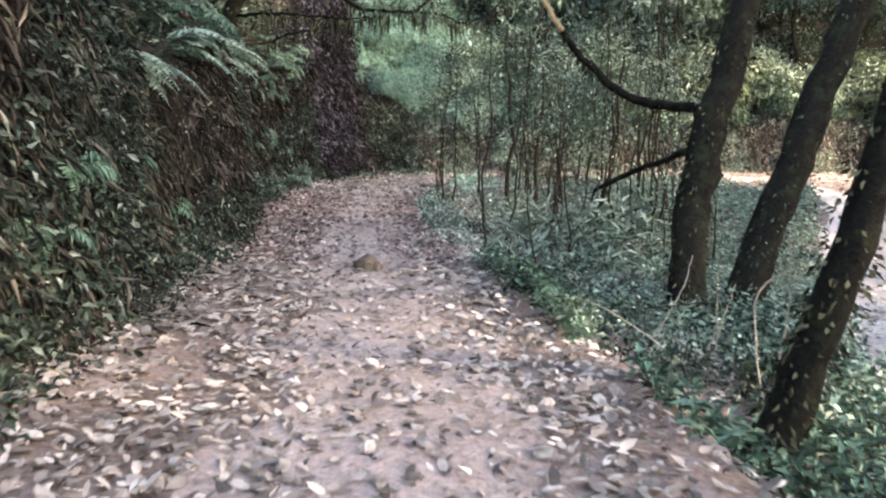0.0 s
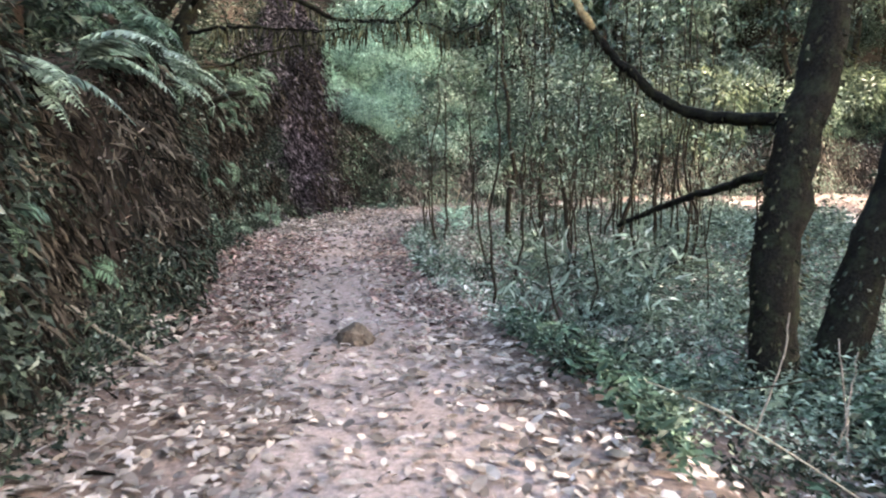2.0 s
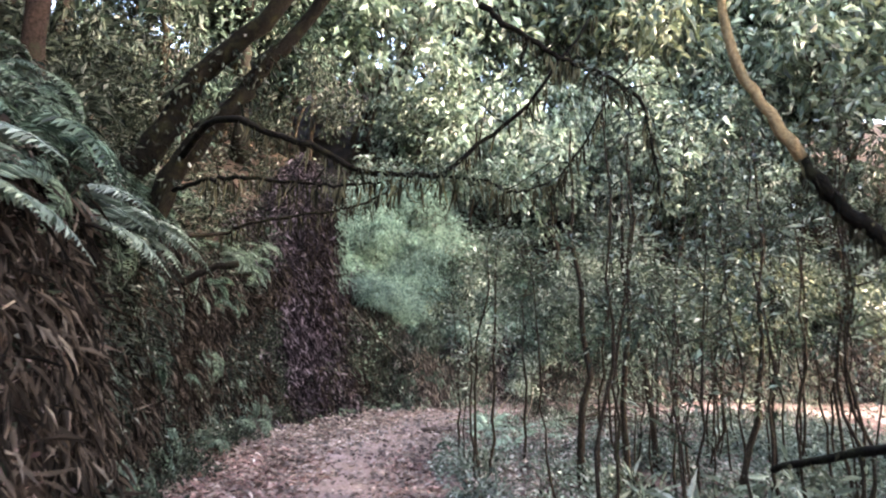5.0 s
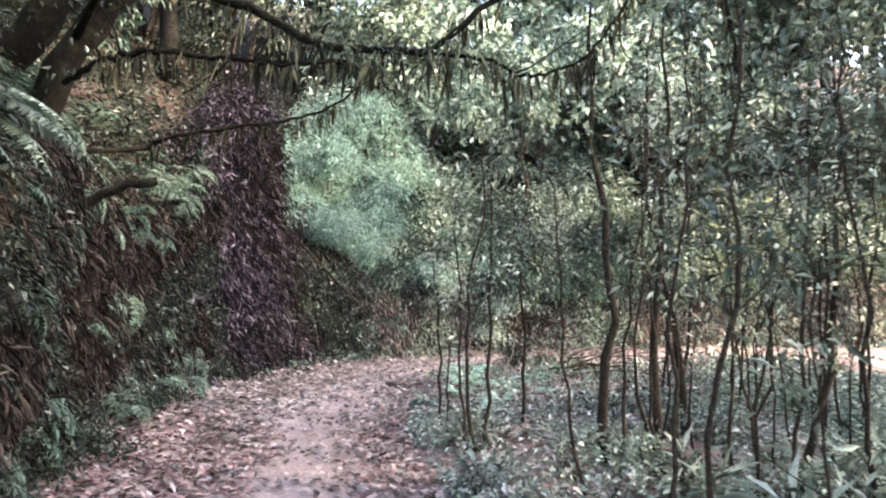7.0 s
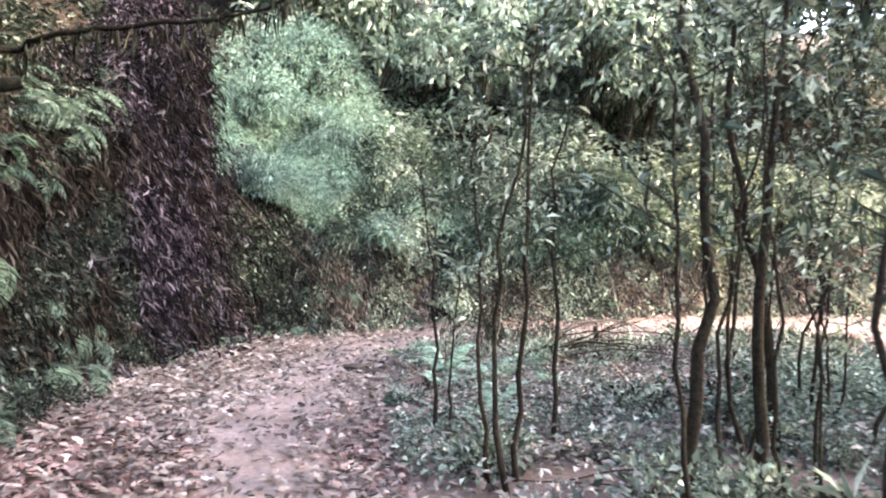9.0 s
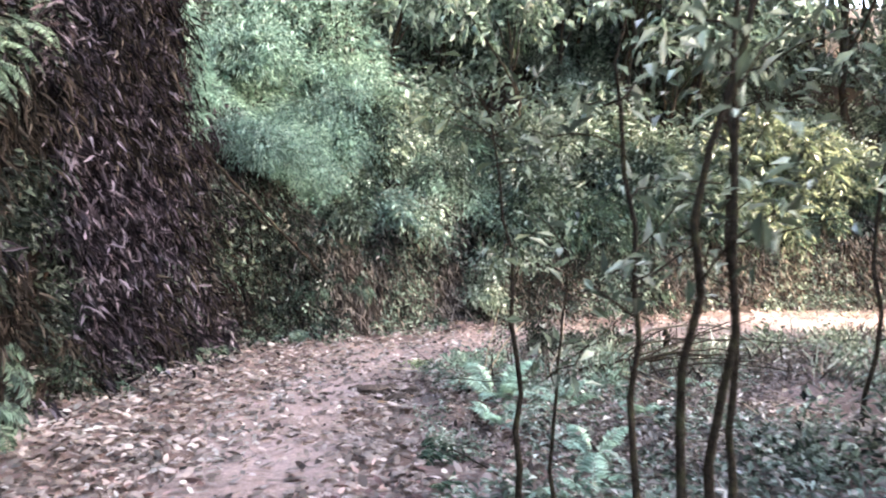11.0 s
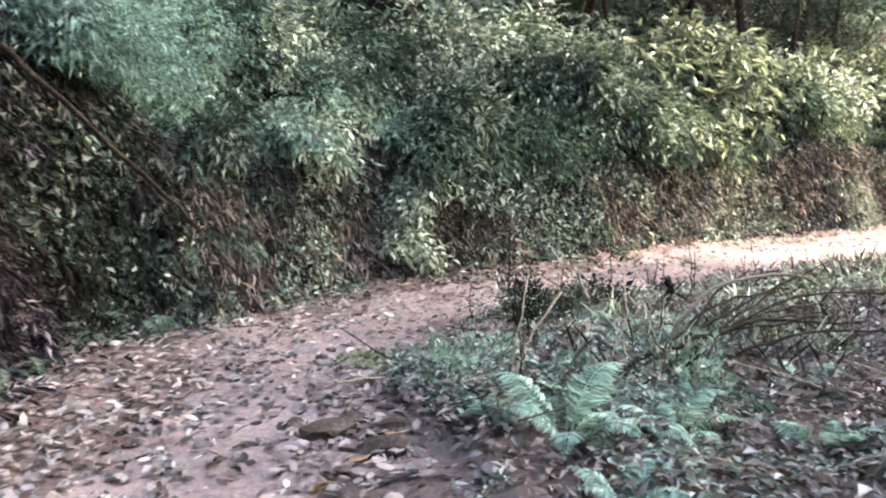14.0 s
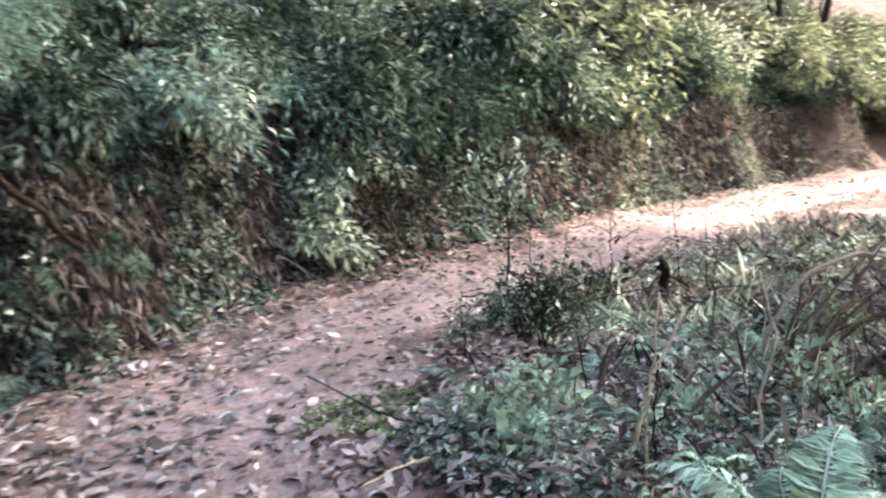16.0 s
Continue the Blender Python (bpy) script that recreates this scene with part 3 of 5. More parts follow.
litter("fallen_leaves", "dead leaves caught on the bank", M_LITTER,
       scatter(-7, 14, -3, 26, 27000, lambda l, r, x, y: (l > 0) & (l < 2.0) & keep(np.full(len(x), 0.5)), rl), 0.08, rl)

# ---- stones on the path ----
def stone(name, label, x, y, size, seed):
    bm = bmesh.new()
    bmesh.ops.create_icosphere(bm, subdivisions=2, radius=1)
    rng = np.random.default_rng(seed)
    o = Vector(rng.uniform(0, 50, 3))
    for v in bm.verts:
        v.co *= 1 + 0.55 * noise.noise(v.co * 1.1 + o) + 0.25 * noise.noise(v.co * 2.6 + o)
        v.co = Vector((v.co.x * size[0], v.co.y * size[1], v.co.z * size[2]))
    me = bpy.data.meshes.new(name)
    bm.to_mesh(me)
    bm.free()
    me.materials.append(M_STONE)
    ob = new(name, me)
    ob.location = (x, y, on(x, y) + size[2] * 0.35)
    return tagged(ob, label, "stone")


stone("stone", "brown pointed stone half sunk in the path", 0.0, 6.0, (0.15, 0.11, 0.14), 1)
stone("stone", "small brown stone on the path", -0.95, 5.2, (0.08, 0.06, 0.05), 2)
for x, y, q, k in [(0.18, 16.7, 0.1, 31), (-0.04, 17.05, 0.12, 32), (0.12, 17.2, 0.08, 33), (0.32, 16.95, 0.09, 34), (-0.2, 17.3, 0.07, 35)]:
    stone("stone", "rough earth-brown stone at the path's inner edge", x, y, (q * 1.3, q, q * 0.6), k)["group"] = "stones at the path's edge"
rs = np.random.default_rng(5)
for x, y in scatter(-3, 12, -1, 22, 120, lambda l, r, x, y: (l < -0.1) & (r < 0), rs)[:34]:
    s = rs.uniform(0.015, 0.04)
    stone("pebble", "small earth-brown pebble on the path", x, y, (s * 1.3, s, s * 0.8), int(rs.integers(1000)))["group"] = "pebbles on the path"

# ---- trees on the valley side ----
right_trees = thing("tree", "dark upright tree trunk with mossy bark at the path's edge", "tree")
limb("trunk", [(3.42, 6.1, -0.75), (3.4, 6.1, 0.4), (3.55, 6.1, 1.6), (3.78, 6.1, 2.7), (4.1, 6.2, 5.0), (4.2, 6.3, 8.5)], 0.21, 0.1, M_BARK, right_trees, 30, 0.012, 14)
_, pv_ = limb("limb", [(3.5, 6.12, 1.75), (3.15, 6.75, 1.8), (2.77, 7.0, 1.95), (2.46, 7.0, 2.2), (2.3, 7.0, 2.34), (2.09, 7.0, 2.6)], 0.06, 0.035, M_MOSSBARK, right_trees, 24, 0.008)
moss_on(pv_, right_trees, 140, 0.13)
limb("bare_limb", [(2.09, 7.0, 2.6), (1.9, 7.0, 2.9), (1.76, 7.0, 3.17), (1.68, 7.0, 3.6), (1.75, 7.1, 4.4)], 0.036, 0.02, M_ORANGEWOOD, right_trees, 16, 0.008, label="bare orange-brown wood without bark")
_, pl_ = limb("limb", [(3.5, 6.15, 1.35), (3.4, 7.1, 1.2), (3.15, 8.4, 0.9), (2.95, 9.5, 0.6)], 0.05, 0.03, M_BARK, right_trees, 20, 0.01)
moss_on(pl_, right_trees, 60, 0.1)
(lv, lf), cc = crown_leaves(np.random.default_rng(3), (4.2, 6.3, 9.2), 3.2, 2600, 0.2)
part("crown", mesh_of("crown", lv, lf, M_CANOPY), right_trees)
t2 = thing("tree", "leaning dark tree trunk beside the path", "tree")
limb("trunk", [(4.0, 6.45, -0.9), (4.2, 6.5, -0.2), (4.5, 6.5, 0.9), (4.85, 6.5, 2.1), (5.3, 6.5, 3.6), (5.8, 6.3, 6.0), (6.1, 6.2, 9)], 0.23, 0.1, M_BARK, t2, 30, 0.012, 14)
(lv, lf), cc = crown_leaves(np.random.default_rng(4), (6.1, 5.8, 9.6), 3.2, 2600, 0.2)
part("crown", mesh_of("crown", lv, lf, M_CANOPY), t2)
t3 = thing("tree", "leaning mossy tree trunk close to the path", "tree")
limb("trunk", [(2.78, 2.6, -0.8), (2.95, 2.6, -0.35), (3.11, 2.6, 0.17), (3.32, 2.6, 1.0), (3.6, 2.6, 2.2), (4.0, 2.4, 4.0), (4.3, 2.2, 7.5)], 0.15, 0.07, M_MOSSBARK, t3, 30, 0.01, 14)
(lv, lf), cc = crown_leaves(np.random.default_rng(6), (4.3, 1.8, 8.4), 3.0, 2200, 0.2)
part("crown", mesh_of("crown", lv, lf, M_CANOPY), t3)

# ---- forked mossy tree on the bank, with boughs over the path ----
lt = thing("tree", "dark forked mossy tree leaning from the bank over the path", "tree")
zb = on(-4.9, 12.9)
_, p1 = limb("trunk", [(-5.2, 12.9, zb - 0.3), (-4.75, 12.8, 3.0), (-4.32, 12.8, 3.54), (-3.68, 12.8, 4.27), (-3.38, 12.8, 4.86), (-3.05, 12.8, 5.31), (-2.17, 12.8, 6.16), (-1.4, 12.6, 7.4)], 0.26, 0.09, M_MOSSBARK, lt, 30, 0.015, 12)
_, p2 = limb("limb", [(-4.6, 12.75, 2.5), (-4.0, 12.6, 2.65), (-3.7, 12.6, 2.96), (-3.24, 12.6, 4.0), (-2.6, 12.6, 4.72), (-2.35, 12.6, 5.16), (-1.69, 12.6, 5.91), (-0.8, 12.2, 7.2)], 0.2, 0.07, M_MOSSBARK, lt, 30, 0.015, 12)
_, p3 = limb("broken_stub", [(-4.0, 12.62, 2.4), (-3.6, 12.65, 2.18), (-3.16, 12.7, 2.37), (-2.84, 12.7, 2.53), (-2.5, 12.7, 2.6)], 0.06, 0.045, M_BARK, lt, 16, 0.01, label="broken-off dark branch stub")
moss_on(np.concatenate([p1, p2]), lt, 260, 0.2)
(lv, lf), cc = crown_leaves(np.random.default_rng(8), (-1.2, 12.0, 8.6), 3.0, 2600, 0.2)
part("crown", mesh_of("crown", lv, lf, M_CANOPY), lt)
for ctrl, r0, r1 in (
    ([(-3.24, 12.5, 3.95), (-2.6, 11.5, 4.1), (-2.04, 10.8, 3.93), (-1.59, 10.8, 3.76), (-1.1, 10.8, 3.6), (-0.71, 10.8, 3.41), (-0.23, 10.8, 3.37), (0.15, 10.8, 3.4), (0.53, 10.8, 3.71), (0.96, 10.8, 4.06), (1.24, 10.8, 4.41), (1.75, 10.8, 5.18)], 0.045, 0.018),
    ([(-3.3, 12.4, 3.5), (-2.5, 11.3, 3.4), (-1.95, 10.8, 3.31), (-1.46, 10.8, 3.28), (-0.98, 10.8, 3.24), (-0.5, 10.8, 3.3)], 0.032, 0.012),
    ([(0.0, 10.8, 3.38), (0.58, 10.8, 3.32), (0.96, 10.8, 3.19), (1.5, 10.8, 3.5), (1.96, 10.8, 4.42)], 0.022, 0.01),
    ([(0.5, 10.0, 4.9), (0.76, 10.0, 4.7), (1.21, 10.0, 4.39), (1.59, 10.0, 4.24), (2.02, 10.0, 3.99), (2.13, 10.0, 3.59), (2.2, 10, 3.0)], 0.035, 0.012),
    ([(-4.2, 13.4, 3.0), (-3.34, 14.5, 3.25), (-2.97, 14.5, 3.39), (-2.16, 14.5, 3.55), (-1.42, 14.5, 3.67), (-0.91, 14.5, 3.84), (-0.3, 14.4, 4.3)], 0.035, 0.012)):
    _, pb = limb("bough", ctrl, r0, r1, M_MOSSBARK, lt, 34, 0.012, 7)
    moss_on(pb[6:], lt, 150, 0.28)
    for _k in range(7):
        b = pb[RNG.integers(8, 33)]
        d = np.array([RNG.normal() * 0.5, RNG.normal() * 0.3, RNG.uniform(-1, 0.7)])
        limb("twig", [b, b + d * 0.3 + RNG.normal(size=3) * 0.05, b + d * 0.7 + RNG.normal(size=3) * 0.12], 0.01, 0.003, M_MOSSBARK, lt, 8, 0.004, 5)

for x, y, q, lean_to, name_it in ((-2.75, 6.3, 0.13, 0.15, "reddish-brown tree trunk rooted in the bank"), (-3.35, 9.2, 0.11, -0.25, "dark slender tree trunk on the bank top")):
    bt = thing("tree", name_it, "tree")
    zt = on(x, y)
    limb("trunk", [(x, y, zt - 0.4), (x + 0.1 * lean_to, y, zt + 1.0), (x + 0.5 * lean_to, y + 0.1, zt + 2.6), (x + lean_to, y + 0.1, zt + 4.6), (x + 1.3 * lean_to, y, zt + 7)], q, q * 0.5, M_REDBARK, bt, 26, 0.01, 12)
    (lv, lf), cc = crown_leaves(np.random.default_rng(int(10 * y)), (x + 1.3 * lean_to, y, zt + 7.4), 2.4, 1600, 0.2)
    part("crown", mesh_of("crown", lv, lf, M_CANOPY), bt)

# thick tangle of moss and small ferns where the boughs cross
knot = np.array([[0.0, 10.8, 3.38], [0.25, 10.8, 3.42], [-0.25, 10.8, 3.36], [0.5, 10.8, 3.36], [-0.5, 10.8, 3.4], [0.75, 10.8, 3.28]])
moss_on(knot + RNG.normal(size=(6, 3)) * [0.1, 0.05, 0.03], lt, 70, 0.42)
n = 520
kp = knot[RNG.integers(0, 6, n)] + RNG.normal(size=(n, 3)) * [0.14, 0.1, 0.08]
tagged(part("moss_tuft", mesh_of("moss_tuft", *leaves(kp, RNG.normal(size=(n, 3)) - [0, 0, 0.5], [0, 0, 1.0] + RNG.normal(size=(n, 3)) * 0.5, 0.1 * RNG.uniform(0.5, 1.4, n), 0.024), M_YELLOW), lt, "olive-green tufts on the crossing boughs"), kind="stuff")

# ---- canopy, sun-blocking and hillside trees ----
TREES = [tree("tall forest tree with a dark trunk and broad crown", 40 + k, 11 + k, 4.6, 3200, 0.17 + 0.02 * k, 0.34) for k in range(3)]
# dense trees added to block the low sun and back the hollow
SUN_BLOCKERS = [tree("tall dense tree added across the hollow to block the sun", 45 + k, 14 + k, 5.2, 4200, 0.2, 0.42, (M_PALEHILL, M_CANOPY)[k], 0.05, "tree", None, 0.4, 1.25) for k in range(2)]
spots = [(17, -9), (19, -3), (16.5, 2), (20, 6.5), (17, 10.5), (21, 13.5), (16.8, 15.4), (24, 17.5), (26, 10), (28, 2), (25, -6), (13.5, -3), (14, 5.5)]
many(SUN_BLOCKERS, [place(x, y, k * 1.3, 0.95 + 0.05 * (k % 4), 0, 0.15) for k, (x, y) in enumerate(spots)])
# trees near x -6 are added so their crowns shade the left bank
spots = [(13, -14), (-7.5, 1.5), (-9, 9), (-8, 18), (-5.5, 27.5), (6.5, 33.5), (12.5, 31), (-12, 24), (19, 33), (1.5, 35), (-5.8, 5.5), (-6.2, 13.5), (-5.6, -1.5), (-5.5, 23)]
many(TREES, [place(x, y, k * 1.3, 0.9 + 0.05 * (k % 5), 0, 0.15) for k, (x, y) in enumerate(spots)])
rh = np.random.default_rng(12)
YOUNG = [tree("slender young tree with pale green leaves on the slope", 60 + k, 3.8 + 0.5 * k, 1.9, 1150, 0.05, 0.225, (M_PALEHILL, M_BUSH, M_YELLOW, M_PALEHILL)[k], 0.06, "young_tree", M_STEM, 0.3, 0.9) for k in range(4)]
# dark twins of the young trees: the slope's shade is in their leaf colour
SHADY = [tree("slender young tree, leaves coloured dark for the slope's shade", 66 + k, 3.8 + 0.5 * k, 1.9, 1150, 0.05, 0.225, (M_FERN, M_SHADED_LEAF)[k], 0.06, "young_tree", M_STEM, 0.3, 0.9) for k in range(2)]
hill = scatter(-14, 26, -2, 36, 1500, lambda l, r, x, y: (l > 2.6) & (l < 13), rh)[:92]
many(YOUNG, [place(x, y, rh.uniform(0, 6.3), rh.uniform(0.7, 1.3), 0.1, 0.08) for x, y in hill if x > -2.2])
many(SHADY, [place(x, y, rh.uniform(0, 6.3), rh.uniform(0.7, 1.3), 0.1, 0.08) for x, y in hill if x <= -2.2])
valley = scatter(8, 26, -6, 19, 300, lambda l, r, x, y: (r > 6.5) & clear(x, y, 2.4), rh)[:22]
many([YOUNG[0], YOUNG[2], YOUNG[3]], [place(x, y, rh.uniform(0, 6.3), rh.uniform(0.7, 1.25), 0.1, 0.08) for x, y in valley])

# ---- bank shrubs ----
SHRUBS = [bush("shrub", "leafy green shrub growing on the slope", "shrub", (M_BUSH, M_HERB, M_BUSH, M_SAPLEAF)[k], 12, 1.3, 76, 0.12, 0.043, 80 + k) for k in range(4)]
# darker copy of the shrubs, with shade put into the leaf colour
DARKSHRUB = [bush("shrub", "dark leafy shrub with shade put into its leaf colour", "shrub", M_SHADED_LEAF, 12, 1.3, 76, 0.12, 0.043, 85 + k) for k in range(2)]
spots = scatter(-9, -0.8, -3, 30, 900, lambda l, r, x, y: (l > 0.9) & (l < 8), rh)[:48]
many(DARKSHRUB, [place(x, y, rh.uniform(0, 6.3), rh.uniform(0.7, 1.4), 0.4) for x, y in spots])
spots = scatter(-0.8, 22, 14, 34, 1500, lambda l, r, x, y: (l > 0.9) & (l < 9), rh)[:80]
many(SHRUBS, [place(x, y, rh.uniform(0, 6.3), rh.uniform(0.7, 1.4), 0.4) for x, y in spots])
spots = scatter(5, 24, -5, 19, 400, lambda l, r, x, y: (r > 4.5) & clear(x, y, 1.9), rh)[:34]
many(SHRUBS, [place(x, y, rh.uniform(0, 6.3), rh.uniform(0.6, 1.2), 0.2) for x, y in spots])


def along_bank(x0, x1, n, off, rng, jit=0.35):
    """Spots beyond the bank's foot between two x of the bend."""
    out = []
    for u in np.linspace(0, 1, n):
        k = np.argmin(abs(CL[:, 0] - (x0 + (x1 - x0) * u)) + 100 * (CL[:, 1] < 17.0))
        nrm = np.array([-CT[k, 1], CT[k, 0]])
        p = CL[k, :2] + nrm * (CL[k, 2] + off + rng.uniform(-jit, jit))
        out.append((p[0], p[1], math.atan2(-nrm[1], -nrm[0])))
    return out


rb = np.random.default_rng(14)
BAMBOO = [bush("dwarf_bamboo", "mint-green dwarf bamboo drooping over the bank", "bamboo", M_BAMBOO, 26, 1.75, 105, 0.14, 0.022, 90 + k, (35, 88), 0.42, (0.8, 0, 0), 0.1, 0.75) for k in range(2)]


def drape(x, y, near, far):
    """The mint-green column of growth, a wedge of the slope above the bend."""
    b = np.degrees(np.arctan2(x + 0.55, y - 7.44))
    return (b > near) & (b < far)


spots = scatter(-3, 1.2, 18.5, 25, 1600, lambda l, r, x, y: (l > 0.25) & (l < 1.1) & drape(x, y, -5.8, 2.6), rb)[:34]
spots = list(spots) + list(scatter(-3, 1.2, 18.5, 25, 1600, lambda l, r, x, y: (l > 1.0) & (l < 4.2) & drape(x, y, -5.5, 1.8), rb)[:26])
many(BAMBOO, [place(x, y, -0.85 + rb.normal() * 0.5, rb.uniform(0.5, 0.75) + 0.3 * (on(x, y) > 3.2), 0.0) for x, y in spots if on(x, y) > 2.05])
PALESHRUB = [bush("shrub", "pale grey-green shrub drooping from the bank top", "shrub", (M_FERN_PALE, M_HERB)[k], 16, 1.1, 60, 0.12, 0.045, 95 + k, (20, 85), 0.55, (0.6, 0, 0), 0.13, 0.6) for k in range(2)]
many(PALESHRUB, [place(x, y, a + rb.normal() * 0.5, rb.uniform(0.6, 1.0), 0.0) for x, y, a in along_bank(1.5, 3.4, 7, 0.6, rb) + along_bank(1.4, 3.6, 8, 1.6, rb)])
HANG = [bush("overhanging_shrub", "pale green shrub hanging over the bank edge", "shrub", (M_BUSH, M_FERN, M_YELLOW)[k], 16, 1.4, 80, 0.15, 0.042, 100 + k, (10, 85), 0.6, (0.65, 0, 0), 0.11, 0.7) for k in range(3)]
many(HANG[:2], [place(x, y, a + rb.normal() * 0.5, rb.uniform(0.5, 1.25), 0.1) for x, y, a in along_bank(1.1, 8.5, 24, 1.0, rb) + along_bank(1.2, 8, 13, 2.0, rb)])
many(HANG[1:], [place(x, y, a + rb.normal() * 0.5, rb.uniform(0.55, 1.25), 0.1) for x, y, a in along_bank(6.5, 24, 30, 1.0, rb) + along_bank(6, 26, 20, 2.2, rb)])

# ---- ferns ----
FR = [frond_mesh("frond", M_FERN, 0.75, 26, 0, 200 + k) for k in range(3)]
FRP = [frond_mesh("frond", M_FERN_PALE, 0.8, 27, 0, 210 + k, -0.2, 0.17, 0.04) for k in range(3)]
FRD = [frond_mesh("frond", M_DEAD, 0.35, 18, 0, 220 + k, 0.9, 0.17) for k in range(3)]
FRV = [frond_mesh("frond", M_PURPLE, 0.35, 19, 0, 230 + k, 0.8, 0.24) for k in range(3)]
GREEN = [fern("dark green fern growing from the bank", "fern", FR, 8, 0.75, 240 + k) for k in range(4)]
DEADF = [fern("withered brown fern hanging on the bank", "fern", FRD, 9, 0.8, 250 + k, -15, 30, name="dead_fern") for k in range(3)]
PURPF = [fern("purplish withered fern hanging on the bank", "fern", FRV, 10, 0.85, 260 + k, -20, 35, name="dead_fern") for k in range(3)]
PALEF = [fern("large pale green fern with toothed fronds", "fern", FRP, 7, 0.78, 270 + k, 22, 55) for k in range(3)]
rf = np.random.default_rng(16)
spots = scatter(-7, -1.5, -3, 18, 1400, lambda l, r, x, y: (l > -0.05) & (l < 2.6), rf)[:112]
many(GREEN, [place(x, y, rf.uniform(0, 6.3), rf.uniform(0.6, 1.25), 0.5) for x, y in spots])
spots = scatter(-5, 0, 3, 17, 500, lambda l, r, x, y: (l > 0.1) & (l < 1.4), rf)[:48]
many(DEADF, [place(x, y, rf.uniform(0, 6.3), rf.uniform(0.6, 1.1), 0.6) for x, y in spots])
spots = scatter(-3.6, -1.3, 16.6, 21.5, 2600, lambda l, r, x, y: (l > 0.0) & (l < 1.3) & drape(x, y, -14.0, -5.8), rf)[:95]
many(PURPF, [place(x, y, rf.uniform(0, 6.3), rf.uniform(0.55, 1.2), 0.8, 0.03, 0.1) for x, y in spots])
spots = scatter(-1, 14, 18, 25, 900, lambda l, r, x, y: (l > 0.15) & (l < 1.2), rf)[:64]
many(DEADF, [place(x, y, rf.uniform(0, 6.3), rf.uniform(0.5, 1.0), 0.75) for x, y in spots])
spots = scatter(-1.5, 6, 18.5, 23, 600, lambda l, r, x, y: (l > -0.05) & (l < 0.5), rf)[:22]
many(GREEN, [place(x, y, rf.uniform(0, 6.3), rf.uniform(0.4, 0.75), 0.5) for x, y in spots])
spots = scatter(0, 6, 6, 21, 900, lambda l, r, x, y: (r > 0.1) & (r < 3.2) & (np.hypot(x - 0.95, y - 15.3) > 0.7), rf)[:44]
many(GREEN, [place(x, y, rf.uniform(0, 6.3), rf.uniform(0.35, 0.75), 0.3) for x, y in spots])
many(PALEF, [place(x, y, a, s, 0.1) for x, y, a, s in [(0.98, 16.2, 0.4, 1.15), (1.5, 16.0, 2.2, 0.75), (0.8, 15.45, 4.1, 0.75), (1.9, 16.4, 1.0, 0.5), (0.9, 13.6, 3.3, 0.8), (1.5, 17.3, 5.1, 0.6), (1.2, 14.4, 0.2, 0.8), (2.5, 17.9, 2.0, 0.6), (1.0, 17.4, 2.7, 0.55), (1.8, 17.9, 0.7, 0.6), (2.2, 18.5, 4.4, 0.55), (0.75, 16.6, 1.9, 0.5), (3.0, 18.6, 3.0, 0.6), (2.9, 16.4, 0.1, 0.6), (2.1, 15.6, 5.5, 0.6), (1.25, 17.8, 3.6, 0.5), (1.55, 18.2, 1.3, 0.5), (1.15, 18.3, 0.3, 0.4), (1.9, 17.3, 5.9, 0.55), (2.5, 17.3, 2.9, 0.6), (1.3, 16.8, 4.8, 0.5)]])
FRB = [frond_mesh("frond", M_FERN_MID, 0.55, 32, 0, 215 + k, 0.05, 0.24, 0.034) for k in range(2)]
big = [fern("large arching fern leaning out over the path", "fern", FRB, 7, 1.2, 290 + k, 15, 50, True) for k in range(2)]
many(big, [Matrix.Translation((x, y, z)) @ Matrix.Rotation(a, 4, "Z") for x, y, z, a in [(-2.3, 6.4, 2.2, -1.3), (-2.35, 5.2, 1.95, -1.5), (-2.6, 8.2, 2.3, -1.4), (-2.75, 9.4, 2.4, -1.3)]])

FRG = [frond_mesh("frond", M_FERN_DEEP, 0.55, 26, 0, 218 + k, 0.15, 0.24, 0.042) for k in range(2)]
MIDF = [fern("deep green fern hanging from the bank", "fern", FRG, 6, 0.75, 295 + k, 0, 35) for k in range(2)]
spots = scatter(-4.5, -1.2, 7, 17.4, 900, lambda l, r, x, y: (l > 0.0) & (l < 0.9) & ~drape(x, y, -13.0, 20), rf)[:64]
many(MIDF, [place(x, y, rf.uniform(0, 6.3), rf.uniform(0.7, 1.25), 0.75, 0.0, 0.16) for x, y in spots])

spots = scatter(-2.8, 0.6, 17.2, 21, 700, lambda l, r, x, y: (l > -0.12) & (l < 0.3), rf)[:16]
many(MIDF, [place(x, y, rf.uniform(0, 6.3), rf.uniform(0.45, 0.8), 0.5, 0.0, 0.08) for x, y in spots])
EDGEF = [fern("upright green fern at the path's edge", "fern", FRB, 6, 0.55, 297 + k, 20, 55) for k in range(2)]
many(EDGEF, [place(x, y, a, q, 0.0) for x, y, a, q in [(0.85, 17.05, 0.3, 0.8), (1.3, 17.2, 2.0, 0.9), (1.5, 16.65, 4.0, 1.0), (0.95, 17.95, 5.1, 0.7), (1.9, 17.35, 1.1, 0.9), (1.32, 18.38, 3.0, 0.75), (2.2, 17.9, 0.5, 0.8), (1.15, 16.2, 2.6, 0.9), (2.6, 16.6, 4.6, 1.0)]])

